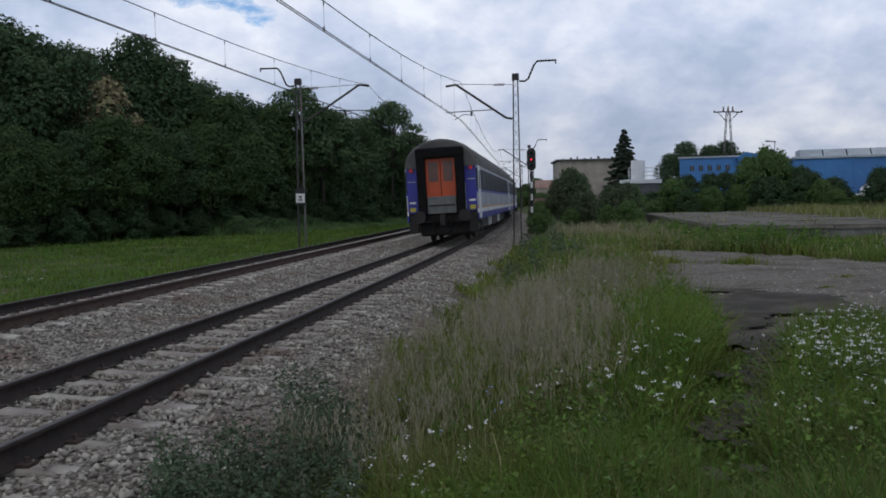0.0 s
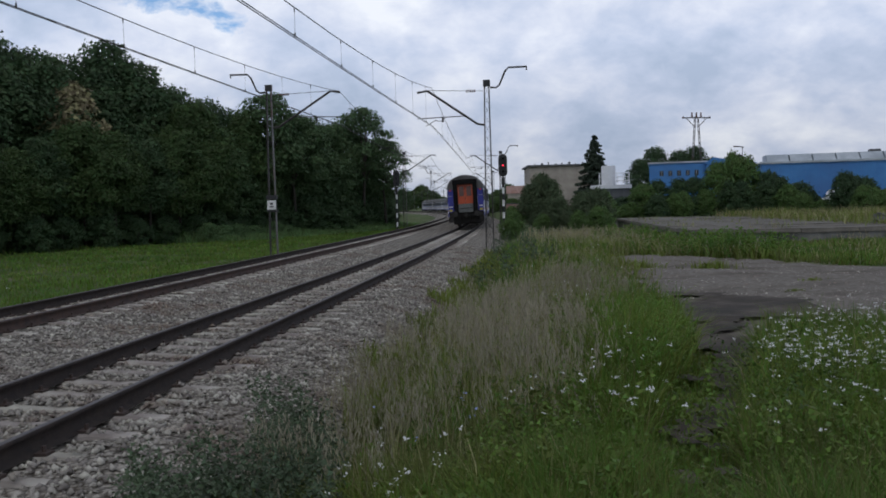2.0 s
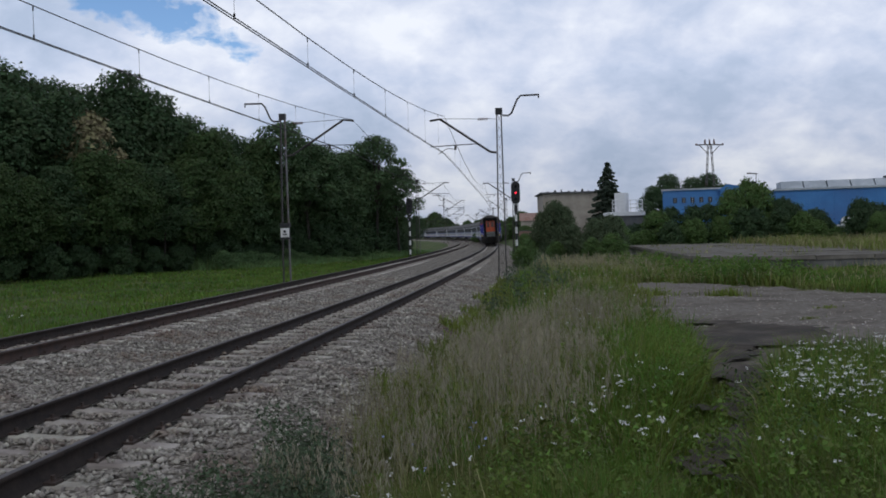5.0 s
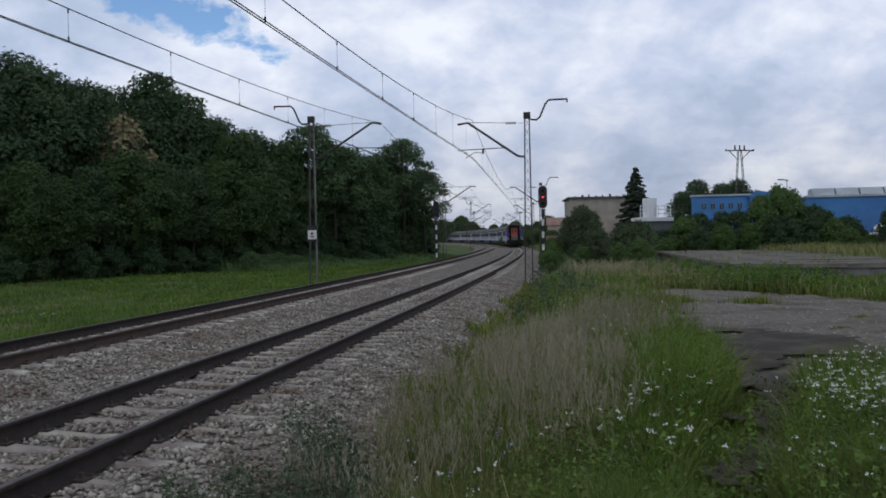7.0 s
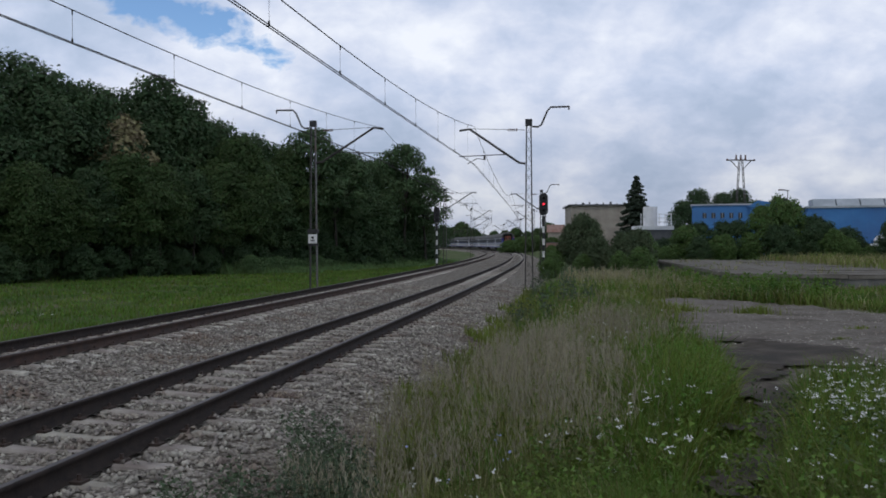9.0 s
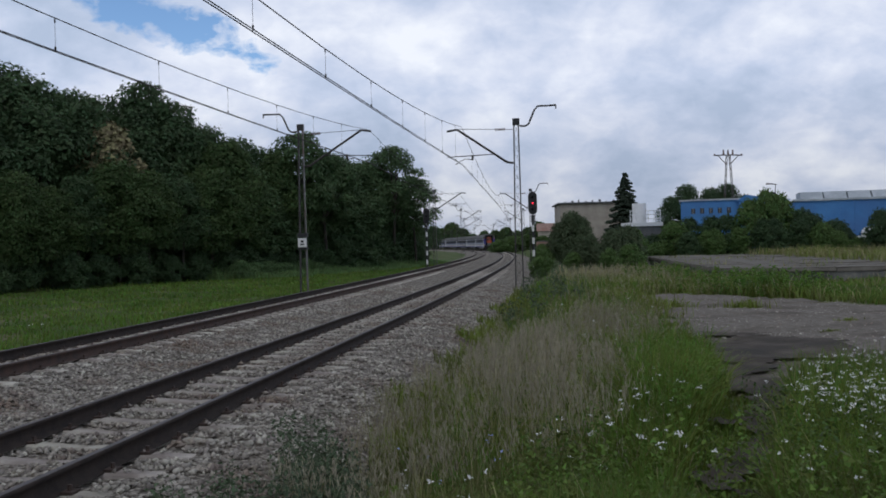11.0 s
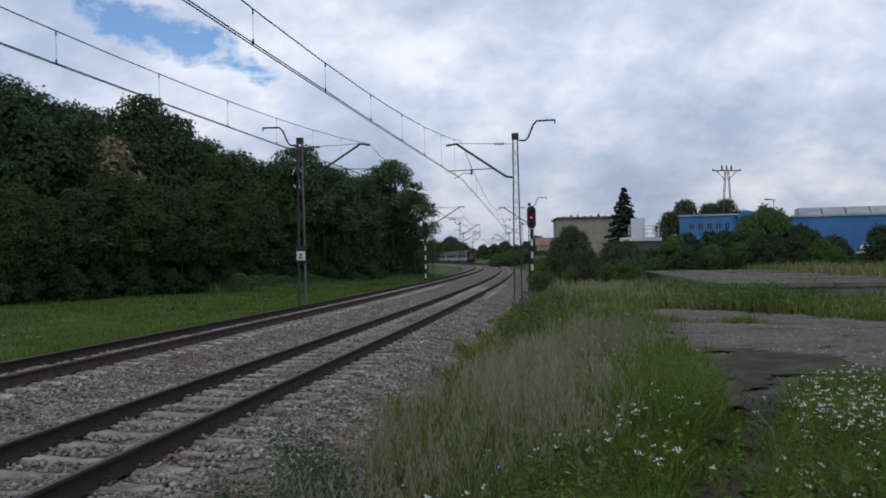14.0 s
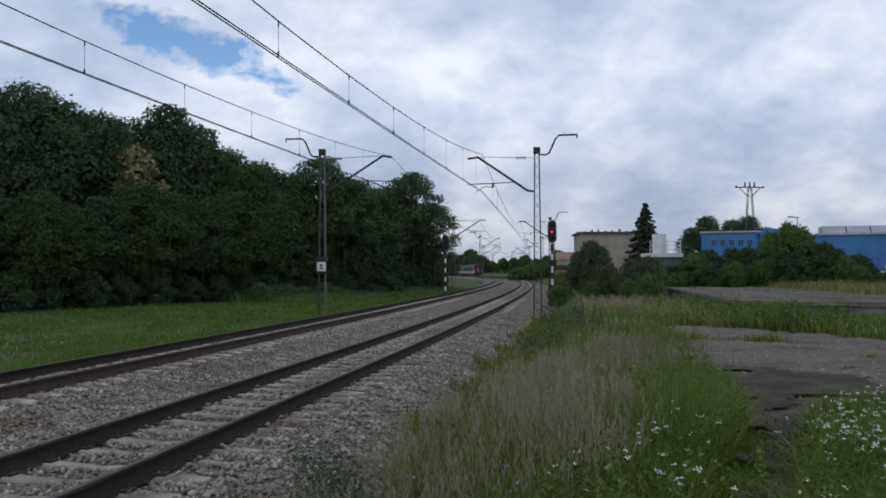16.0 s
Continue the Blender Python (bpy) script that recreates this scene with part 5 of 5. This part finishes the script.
# ---------------------------------------------------------------- grass and flowers
M.update(
    grass=material("grass_blade", (0.125, 0.165, 0.026), (0.21, 0.255, 0.052), 0.4, 0.6, island=0.4, spec=0.3, c3=(0.15, 0.15, 0.07), scale2=0.25, translucent=0.35),
    grass_lush=material("grass_lush", (0.088, 0.165, 0.020), (0.155, 0.245, 0.040), 0.4, 0.6, c3=(0.07, 0.14, 0.02), scale2=0.3, island=0.35, spec=0.3, translucent=0.35),
    straw=material("straw", (0.24, 0.22, 0.105), (0.36, 0.32, 0.17), 0.6, 0.85, island=0.3, translucent=0.15),
    panicle=material("panicle", (0.255, 0.235, 0.165), (0.385, 0.345, 0.255), 0.6, 0.9, island=0.18, translucent=0.2),
    weed=material("weed_leaf", (0.080, 0.135, 0.020), (0.150, 0.215, 0.036), 0.6, 0.6, island=0.35, spec=0.3, c3=(0.04, 0.075, 0.018), scale2=0.45, translucent=0.2),
    weed_blue=material("weed_bluegreen", (0.055, 0.085, 0.042), (0.085, 0.12, 0.06), 0.6, 0.7, island=0.35, translucent=0.15),
    bank=material("bank_growth", (0.10, 0.17, 0.06), (0.16, 0.25, 0.09), 0.4, 0.7, island=0.3, spec=0.3, translucent=0.3),
    petal=material("petal_white", (0.70, 0.70, 0.68), (0.82, 0.82, 0.80), 3, 0.7, island=0.1, translucent=0.2),
    petal_blue=material("petal_blue", (0.24, 0.28, 0.52), (0.34, 0.38, 0.62), 3, 0.7),
    petal_yellow=material("petal_yellow", (0.5, 0.42, 0.05), (0.62, 0.5, 0.08), 3, 0.7),
)
RNG = np.random.default_rng(77)


def in_poly(x, y, poly):
    pts = np.array(poly)
    inside = np.zeros(x.shape, bool)
    for (ax, ay), (bx, by) in zip(pts, np.roll(pts, -1, 0)):
        inside ^= ((ay > y) != (by > y)) & (x < (bx - ax) * (y - ay) / (by - ay + 1e-9) + ax)
    return inside


# the trodden way to the yard, the stand of ripe grass, the lush mound, the flowery stand
LANE = [(1.25, 3.6), (1.55, 5.4), (2.15, 6.9), (2.75, 8.1), (3.3, 9.4), (3.9, 9.2), (3.35, 7.8), (2.75, 6.6), (2.15, 5.4), (1.6, 3.6)]
RIPE = [(-0.95, 5.5), (-1.0, 7.6), (-0.7, 9.6), (0.1, 12.2), (1.6, 14.6), (2.9, 14.6), (3.3, 12.6), (2.3, 10.3), (2.0, 8.0), (1.6, 6.6), (1.0, 5.6), (-0.1, 5.0)]
MOUND = [(1.7, 7.0), (2.2, 9.6), (3.1, 11.6), (3.9, 12.0), (3.5, 10.4), (3.1, 8.9), (2.5, 7.5), (1.9, 6.4)]
FLOWERY = [(2.75, 6.0), (3.1, 7.3), (3.8, 8.6), (5.2, 9.2), (6.4, 8.8), (5.2, 7.4), (3.7, 5.8)]


def soft_in(x, y, poly, amp=0.45):
    """Inside a plot whose edge is frayed into clumps."""
    return in_poly(x + amp * rnoise(x, y, 2.7, 21.0) + amp * 0.5 * rnoise(x, y, 7.3, 3.0), y + amp * rnoise(x, y, 2.2, 13.0) + amp * 0.5 * rnoise(x, y, 6.1, 8.0), poly)


def growth(x, y, q):
    """How tall the green growth stands, in metres."""
    h = 0.36 + 0.12 * rnoise(x, y, 1.1, 3.0) + 0.06 * rnoise(x, y, 3.7, 6.0)
    h = np.where(soft_in(x, y, MOUND), h + 0.20, h)
    h = np.where(in_poly(x, y, LANE), 0.10, h)
    h = np.where((q > 11.0) & (y > 18), h * 0.5, h)
    return h * np.interp(q, (2.2, 3.0, 5), (0.65, 1.0, 1.05))


def scatter(n, y0, y1, power, q0=2.2, q1=60.0, fan=0.66):
    """Places in the meadow right of the line, thinning out with distance."""
    y = y0 + (y1 - y0) * RNG.random(n) ** power
    x = RNG.uniform(-1, 1, n) * (fan * y + 1.2)
    q = across(x, y)
    xx, yy = x + 0.35 * rnoise(x, y, 2.3, 5.0), y + 0.35 * rnoise(x, y, 2.0, 9.0)
    edge = 0.45 * rnoise(x, y, 1.4, 4.0)
    bare = in_poly(xx, yy, YARD) | (in_poly(x, y, LANE) & (RNG.random(n) < 0.6))
    plat = (q > 10.0) & (y > 30.0)
    k = (q > q0 + edge) & (q < q1) & ~bare & ~plat
    return x[k], y[k], q[k]


def blades(x, y, height, width, lean, bend=0.5, base=None):
    """Curved three-sided blades: a quad and a tip."""
    n = len(x)
    z = (surface_z(x, y) if base is None else np.full(n, base)) - 0.02
    a = RNG.uniform(0, 2 * np.pi, n)
    ld = RNG.uniform(0, 2 * np.pi, n)
    l = lean * RNG.random(n) * height
    wx, wy = np.cos(a) * width / 2, np.sin(a) * width / 2
    mx, my = x + np.cos(ld) * l * bend * 0.6, y + np.sin(ld) * l * bend * 0.6
    tx, ty = x + np.cos(ld) * l, y + np.sin(ld) * l
    hm = z + height * 0.58
    V = np.stack([np.stack([x - wx, y - wy, z], 1), np.stack([x + wx, y + wy, z], 1),
                  np.stack([mx + wx * 0.8, my + wy * 0.8, hm], 1), np.stack([mx - wx * 0.8, my - wy * 0.8, hm], 1),
                  np.stack([tx, ty, z + height * (1 - 0.25 * (l / height) ** 2)], 1)], 1)
    i = 5 * np.arange(n)[:, None]
    return V.reshape(-1, 3), [i + np.array([0, 1, 2, 3]), i + np.array([3, 2, 4])], np.stack([tx, ty, z + height * (1 - 0.25 * (l / height) ** 2)], 1)


def dry_share(x, y, q):
    """How far the meadow past the near stand is ripe, straw-coloured grass."""
    far = np.interp(y, (9, 14, 20, 40), (0.12, 0.42, 0.68, 0.75)) * np.interp(q, (3.7, 5.0, 8, 11), (0.03, 1, 0.85, 0.15))
    return np.clip(far * (1.0 + 1.3 * rnoise(x, y, 0.8, 7.0)), 0.02, 1)


def plumes(name, x, y, tip, per, label):
    """Soft upright plumes of thin slivers at the tips."""
    m = np.repeat(np.arange(len(x)), per)
    n = len(m)
    f = RNG.random(n)
    wide = 0.030 * (1.15 - f)
    c = tip[m] + np.stack([RNG.normal(0, 1, n) * wide, RNG.normal(0, 1, n) * wide, -0.20 + 0.22 * f], 1)
    nrm = RNG.normal(0, 1, (n, 3)) * np.array((1, 1, 0.1)) + np.array((0, 0, 0.05))
    nrm /= np.linalg.norm(nrm, axis=1)[:, None]
    t = np.stack([RNG.normal(0, 0.28, n), RNG.normal(0, 0.28, n), np.ones(n)], 1)
    t /= np.linalg.norm(t, axis=1)[:, None]
    b = np.cross(nrm, t)
    l = (RNG.uniform(0.016, 0.036, n) * (0.8 + 0.03 * y[m]))[:, None]
    wd = l * 0.105
    V = np.stack([c - t * l, c + b * wd, c + t * l, c - b * wd], 1).reshape(-1, 3)
    tagged(new(name, mesh_np(name, V, np.arange(n * 4).reshape(-1, 4), M["panicle"])), label, "grass", kind="stuff")


def build_grass():
    x, y, q = scatter(200000, 3.2, 36, 1.75, 2.6)
    thin = soft_in(x, y, RIPE) & (RNG.random(len(x)) < 0.1)
    x, y, q = x[~thin], y[~thin], q[~thin]
    V, F, _ = blades(x, y, growth(x, y, q) * RNG.uniform(0.5, 1.25, len(x)), (0.0042 + 0.0010 * y) * RNG.uniform(0.7, 1.4, len(x)), 1.15)
    tagged(new("meadow_grass", mesh_np("meadow_grass", V, F, M["grass"])), "tall green meadow grass beside the railway line", "grass", kind="stuff")
    # finer, paler blades close by
    x, y, q = scatter(52000, 3.2, 9.5, 1.2, 2.8)
    V, F, _ = blades(x, y, (growth(x, y, q) + 0.02) * RNG.uniform(0.5, 1.3, len(x)), 0.0065 * RNG.uniform(0.6, 1.4, len(x)), 1.0)
    pick = (RNG.random(len(x)) < 0.14).astype(int)
    tagged(new("fine_grass", mesh_np("fine_grass", V, F, [M["grass"], M["straw"]], index=np.concatenate([pick, pick]))), "fine yellow-green grass with dry blades", "grass", kind="stuff")
    x, y, q = scatter(190000, 3.2, 36, 1.7, 3.4)
    k = (RNG.random(len(x)) > 1.3 * dry_share(x, y, q) + 0.05) & (rnoise(x, y, 0.8, 11.0) > -0.35) & ~(soft_in(x, y, RIPE) & (rnoise(x, y, 3.1, 17.0) > -0.15))
    x, y, q = x[k], y[k], q[k]
    V, F, _ = blades(x, y, (growth(x, y, q) + 0.04) * RNG.uniform(0.6, 1.25, len(x)), (0.0055 + 0.0010 * y) * RNG.uniform(0.7, 1.4, len(x)), 1.0)
    tagged(new("lush_grass", mesh_np("lush_grass", V, F, M["grass_lush"])), "fresh bright green grass in thick tufts", "grass", kind="stuff")
    # the stand of ripe grass with soft plumes
    n = 17000
    x, y = RNG.uniform(-1.6, 4.0, n), RNG.uniform(4.6, 15.4, n)
    clump = rnoise(x, y, 3.1, 17.0) + 0.6 * rnoise(x, y, 6.5, 2.0)
    k = soft_in(x, y, RIPE, 0.4) & (RNG.random(n) < np.clip(0.12 + 0.85 * clump, 0.04, 1)) & (across(x, y) > 2.5)
    x, y = x[k], y[k]
    hh = (RNG.uniform(0.42, 0.74, len(x)) + 0.12 * rnoise(x, y, 3.1, 17.0)) * np.interp(across(x, y), (2.4, 3.1), (0.75, 1.0))
    V, F, tip = blades(x, y, hh, 0.0020 + 0.0005 * y, 0.5)
    tagged(new("ripe_grass_stalks", mesh_np("ripe_grass_stalks", V, F, M["straw"])), "thin straw-coloured stalks of ripe grass", "grass", kind="stuff")
    plumes("ripe_grass_heads", x, y, tip, 22, "mauve-grey feathery heads of ripe grass")
    # straw-coloured grass past it
    x, y, q = scatter(70000, 9, 46, 1.3, 3.2)
    k = RNG.random(len(x)) < dry_share(x, y, q)
    x, y = x[k], y[k]
    V, F, tip = blades(x, y, RNG.uniform(0.3, 0.62, len(x)), 0.003 + 0.0005 * y, 1.0)
    tagged(new("straw_grass", mesh_np("straw_grass", V, F, M["straw"])), "yellowish straw-coloured grass beside the line", "grass", kind="stuff")
    k = RNG.random(len(x)) < 0.45
    plumes("straw_grass_heads", x[k], y[k], tip[k], 8, "pale brownish heads over the straw-coloured grass")


def build_platform_grass():
    """Dry and green grass that has taken the back of the loading platform."""
    n = 30000
    s, q = RNG.uniform(35.2, 62.2, n), 10.4 + 31 * RNG.random(n) ** 1.3
    k = (q + 1.2 * rnoise(s, q, 0.7, 4.0) > 17.3) | ((rnoise(s, q, 1.3, 6.0) > 0.6) & (RNG.random(n) < 0.4))
    s, q = s[k], q[k]
    x, y, _ = on_line(s, q)
    tall = RNG.uniform(0.15, 0.75, len(x)) * (0.85 + 0.35 * rnoise(x, y, 0.6, 2.0)) * np.where(q < 16.5, 0.5, 1.0)
    V, F, _ = blades(x, y, tall, np.full(len(x), 0.028), 1.1, base=0.56)
    pick = (RNG.random(len(x)) < 0.65).astype(int)
    tagged(new("platform_grass", mesh_np("platform_grass", V, F, [M["straw"], M["grass"]], index=np.concatenate([pick, pick]))), "dry and green grass grown over the back of the platform", "grass", kind="stuff")


def build_bank():
    """Rank light-green growth on the bank between the far track and the end of the wood."""
    n = 30000
    y = RNG.uniform(67, 112, n)
    x = wood_edge(y) - 1.6 + RNG.random(n) * 9.0
    q = across(x, y)
    k = (q < -GAP - 3.6 + 0.6 * rnoise(x, y, 0.9, 5.0)) & (x < wood_edge(y) + 6 + 2 * rnoise(x, y, 0.5, 9.0))
    x, y = x[k], y[k]
    tall = np.interp(x - wood_edge(y), (-1.6, 1.0, 6.0), (1.1, 0.8, 0.3)) * (1 + 0.4 * rnoise(x, y, 0.8, 3.0))
    V, F, _ = blades(x, y, tall * RNG.uniform(0.5, 1.2, len(x)), np.full(len(x), 0.085), 0.8)
    tagged(new("bank_growth", mesh_np("bank_growth", V, F, M["bank"])), "rank light green growth on the bank below the wood", "weeds", kind="stuff")


def build_weeds(name, n, y0, y1, q0, q1, mat, label, height, leaf, share, seed, per=26, region=None):
    x, y, q = scatter(n, y0, y1, 1.3, q0, q1)
    k = rnoise(x, y, 0.85, seed) > share
    if region:
        k &= in_poly(x, y, region)
    x, y = x[k], y[k]
    z = surface_z(x, y)
    m = np.repeat(np.arange(len(x)), per)
    f = RNG.random(len(m)) ** 0.8
    hh = height * RNG.uniform(0.6, 1.25, len(x))
    a = RNG.uniform(0, 2 * np.pi, len(m))
    r = 0.16 * hh[m] * (1.15 - f) + 0.03
    c = np.stack([x[m] + np.cos(a) * r, y[m] + np.sin(a) * r, z[m] + hh[m] * f + 0.03], 1)
    nrm = np.stack([np.cos(a) * 0.5, np.sin(a) * 0.5, np.full(len(m), 0.9)], 1)
    V, F = leaf_quads(RNG, c, nrm, leaf * 1.15, True)
    tagged(new(name, mesh_np(name, V, F, M[mat])), label, "weeds", kind="stuff")


def build_flowers(name, n, y0, y1, q0, q1, mat, label, height, size, seed, share, heads=6, region=None, left=False):
    if left:
        y = RNG.uniform(y0, y1, n)
        x, y, _ = on_line(y, RNG.uniform(q0, q1, n))
    else:
        x, y, q = scatter(n, y0, y1, 1.4, q0, q1)
    k = rnoise(x, y, 0.9, seed) > share
    if region:
        k &= in_poly(x, y, region)
    x, y = x[k], y[k]
    hh = height * RNG.uniform(0.7, 1.25, len(x))
    V1, F1, tip = blades(x, y, hh, np.full(len(x), 0.006) + 0.0004 * y, 0.25)
    m = np.repeat(np.arange(len(x)), heads)
    c = tip[m] + RNG.normal(0, 1, (len(m), 3)) * np.array((0.030, 0.030, 0.012)) * (size / 0.02)
    V2, F2 = leaf_quads(RNG, c, np.tile((0.0, -0.5, 1.0), (len(m), 1)), size)
    off = len(V1)
    idx = np.concatenate([np.zeros(2 * len(x)), np.ones(len(m))])
    tagged(new(name, mesh_np(name, np.concatenate([V1, V2]), [F1[0], F1[1], F2 + off], [M["weed"], M[mat]], index=idx)), label, "wild flowers", kind="stuff")


def build_verge():
    """The mown-looking strip between the far track and the wood."""
    n = 90000
    s = 8 + 95 * RNG.random(n) ** 1.5
    q = -GAP - 3.0 - 32 * RNG.random(n) ** 1.3
    x, y, _ = on_line(s, q)
    k = (x > wood_edge(y) - 0.8) & (x > -0.62 * y - 4)
    x, y = x[k], y[k]
    V, F, _ = blades(x, y, (0.17 + 0.09 * rnoise(x, y, 0.7, 2.0)) * RNG.uniform(0.5, 1.3, len(x)), (0.010 + 0.0010 * y), 1.0)
    pick = (RNG.random(len(x)) < 0.85).astype(int)
    tagged(new("verge_grass", mesh_np("verge_grass", V, F, [M["grass"], M["grass_lush"]], index=np.concatenate([pick, pick]))), "short bright green grass between track and wood", "grass", kind="stuff")


def build_near_grass():
    """The meadow round and behind the camera's stand."""
    n = 16000
    y, x = RNG.uniform(-12, 3.6, n), RNG.uniform(-6, 12, n)
    q = across(x, y)
    k = (q > 2.4 + 0.4 * rnoise(x, y, 1.4, 4.0)) & (x * x + y * y > 0.8)
    x, y = x[k], y[k]
    V, F, _ = blades(x, y, (0.3 + 0.12 * rnoise(x, y, 1.1, 3.0)) * RNG.uniform(0.5, 1.3, len(x)), np.full(len(x), 0.012), 1.1)
    tagged(new("trodden_grass", mesh_np("trodden_grass", V, F, M["grass"])), "green grass trodden down beside the line", "grass", kind="stuff")


build_near_grass()
build_grass()
build_platform_grass()
build_bank()
build_verge()
build_weeds("green_weeds", 5200, 3.4, 34, 4.2, 11, "weed", "leafy green weeds among the grass", 0.42, 0.018, 0.05, 13.0, 34)
build_weeds("leafy_undergrowth", 2600, 3.4, 8.0, 2.9, 12, "weed", "low yellow-green leafy undergrowth near the path", 0.34, 0.011, -0.1, 33.0, 44)
build_weeds("mound_weeds", 16000, 5.6, 12.4, 4.0, 9, "grass_lush", "bright green leafy mound beside the path", 0.50, 0.0105, -0.7, 23.0, 40, MOUND)
build_weeds("bluish_weeds", 12000, 4.0, 9, 2.15, 4.0, "weed_blue", "bluish-green weeds at the edge of the ballast", 0.46, 0.015, -0.1, 3.0, 44, [(-1.75, 5.0), (-1.55, 6.2), (-1.35, 7.1), (-0.9, 7.6), (-0.45, 6.6), (-0.4, 4.2), (-1.2, 4.2)])
build_weeds("platform_weeds", 7000, 23, 40, 7.2, 12.0, "grass_lush", "tall green weeds before the concrete platform", 0.58, 0.034, -0.1, 23.0, 36)
build_weeds("edge_weeds", 2600, 20, 60, 2.9, 5.0, "weed_blue", "rank dark green weeds beside the masts", 0.65, 0.03, -0.4, 29.0, 50)
build_flowers("white_flowers", 1500, 4.5, 30, 4.2, 9, "petal", "small white meadow flowers on thin stalks", 0.52, 0.008, 17.0, 0.2)
build_flowers("mound_flowers", 3600, 5.5, 13.5, 4.0, 8, "petal", "white meadow flowers over the green mound", 0.56, 0.0075, 27.0, 0.22, 6, [(1.4, 6.0), (1.8, 9.6), (2.6, 13.0), (3.9, 12.4), (3.2, 9.2), (2.2, 6.4)])
build_flowers("white_flower_patch", 5200, 5.5, 9.6, 5.0, 14, "petal", "dense patch of white meadow flowers beside the yard", 0.44, 0.0085, 19.0, -0.15, 6, FLOWERY)
build_flowers("roadside_daisies", 400, 4.6, 7, 2.9, 4.0, "petal", "white daisies beside the ballast", 0.42, 0.011, 41.0, 0.15, 5)
build_flowers("blue_flowers", 110, 5.4, 7.5, 3.0, 4.2, "petal_blue", "few pale blue chicory flowers", 0.6, 0.011, 5.0, 0.0, 3)
build_flowers("verge_flowers", 200, 12, 26, -GAP - 12, -GAP - 4.5, "petal", "white flowers scattered over the green verge", 0.26, 0.016, 8.0, 0.2, 4, None, True)


def yard_stones():
    """Loose pebbles and grit strewn over the bare yard."""
    n = 9000
    y = 8.5 + 18 * RNG.random(n) ** 1.3
    x = 3.0 + RNG.random(n) * (0.6 * y + 1)
    k = in_poly(x, y, YARD)
    x, y = x[k], y[k]
    n = len(x)
    r = 0.008 + 0.020 * RNG.random(n) ** 3
    base = np.array([(1, 0, 0), (0, 1, 0), (-1, 0, 0), (0, -1, 0), (0, 0, 0.7)], float)
    V = base[None] * (r[:, None, None] * RNG.uniform(0.6, 1.4, (n, 5, 1))) + np.stack([x, y, ground_z(x, y) + 0.035], -1)[:, None]
    f = np.array([(0, 1, 4), (1, 2, 4), (2, 3, 4), (3, 0, 4)])
    F = f[None] + 5 * np.arange(n)[:, None, None]
    tagged(new("yard_stones", mesh_np("yard_stones", V.reshape(-1, 3), F.reshape(-1, 3), M["stone"])), "grit and pebbles strewn over the bare yard", "gravel", kind="stuff")


yard_stones()


def build_tufts():
    """Grass tufts that grew through the bare yard."""
    spots = np.array(((7.6, 20.0, 0.36), (7.4, 20.2, 0.28), (6.9, 14.6, 0.12), (6.0, 20.6, 0.34), (5.6, 21.0, 0.42), (5.3, 20.0, 0.4), (8.0, 16.2, 0.14), (5.7, 22.6, 0.45), (4.9, 18.3, 0.4), (4.6, 16.6, 0.3)))
    k = np.repeat(np.arange(len(spots)), 170)
    r = spots[k, 2] * np.abs(RNG.normal(0, 0.75, len(k)))
    a = RNG.uniform(0, 6.28, len(k))
    x, y = spots[k, 0] + np.cos(a) * r * 1.3, spots[k, 1] + np.sin(a) * r * 0.8
    V, F, _ = blades(x, y, spots[k, 2] * RNG.uniform(0.3, 0.95, len(k)), np.full(len(k), 0.02), 0.9)
    tagged(new("yard_tufts", mesh_np("yard_tufts", V, F, M["grass"])), "green grass tufts growing through the bare yard", "grass", kind="stuff")


build_tufts()


def motions():
    times = [0.5 * k for k in range(33)]
    for i, c in enumerate(COACHES):
        walk(c, [(t, coach_pose(i, t)) for t in times])


motions()
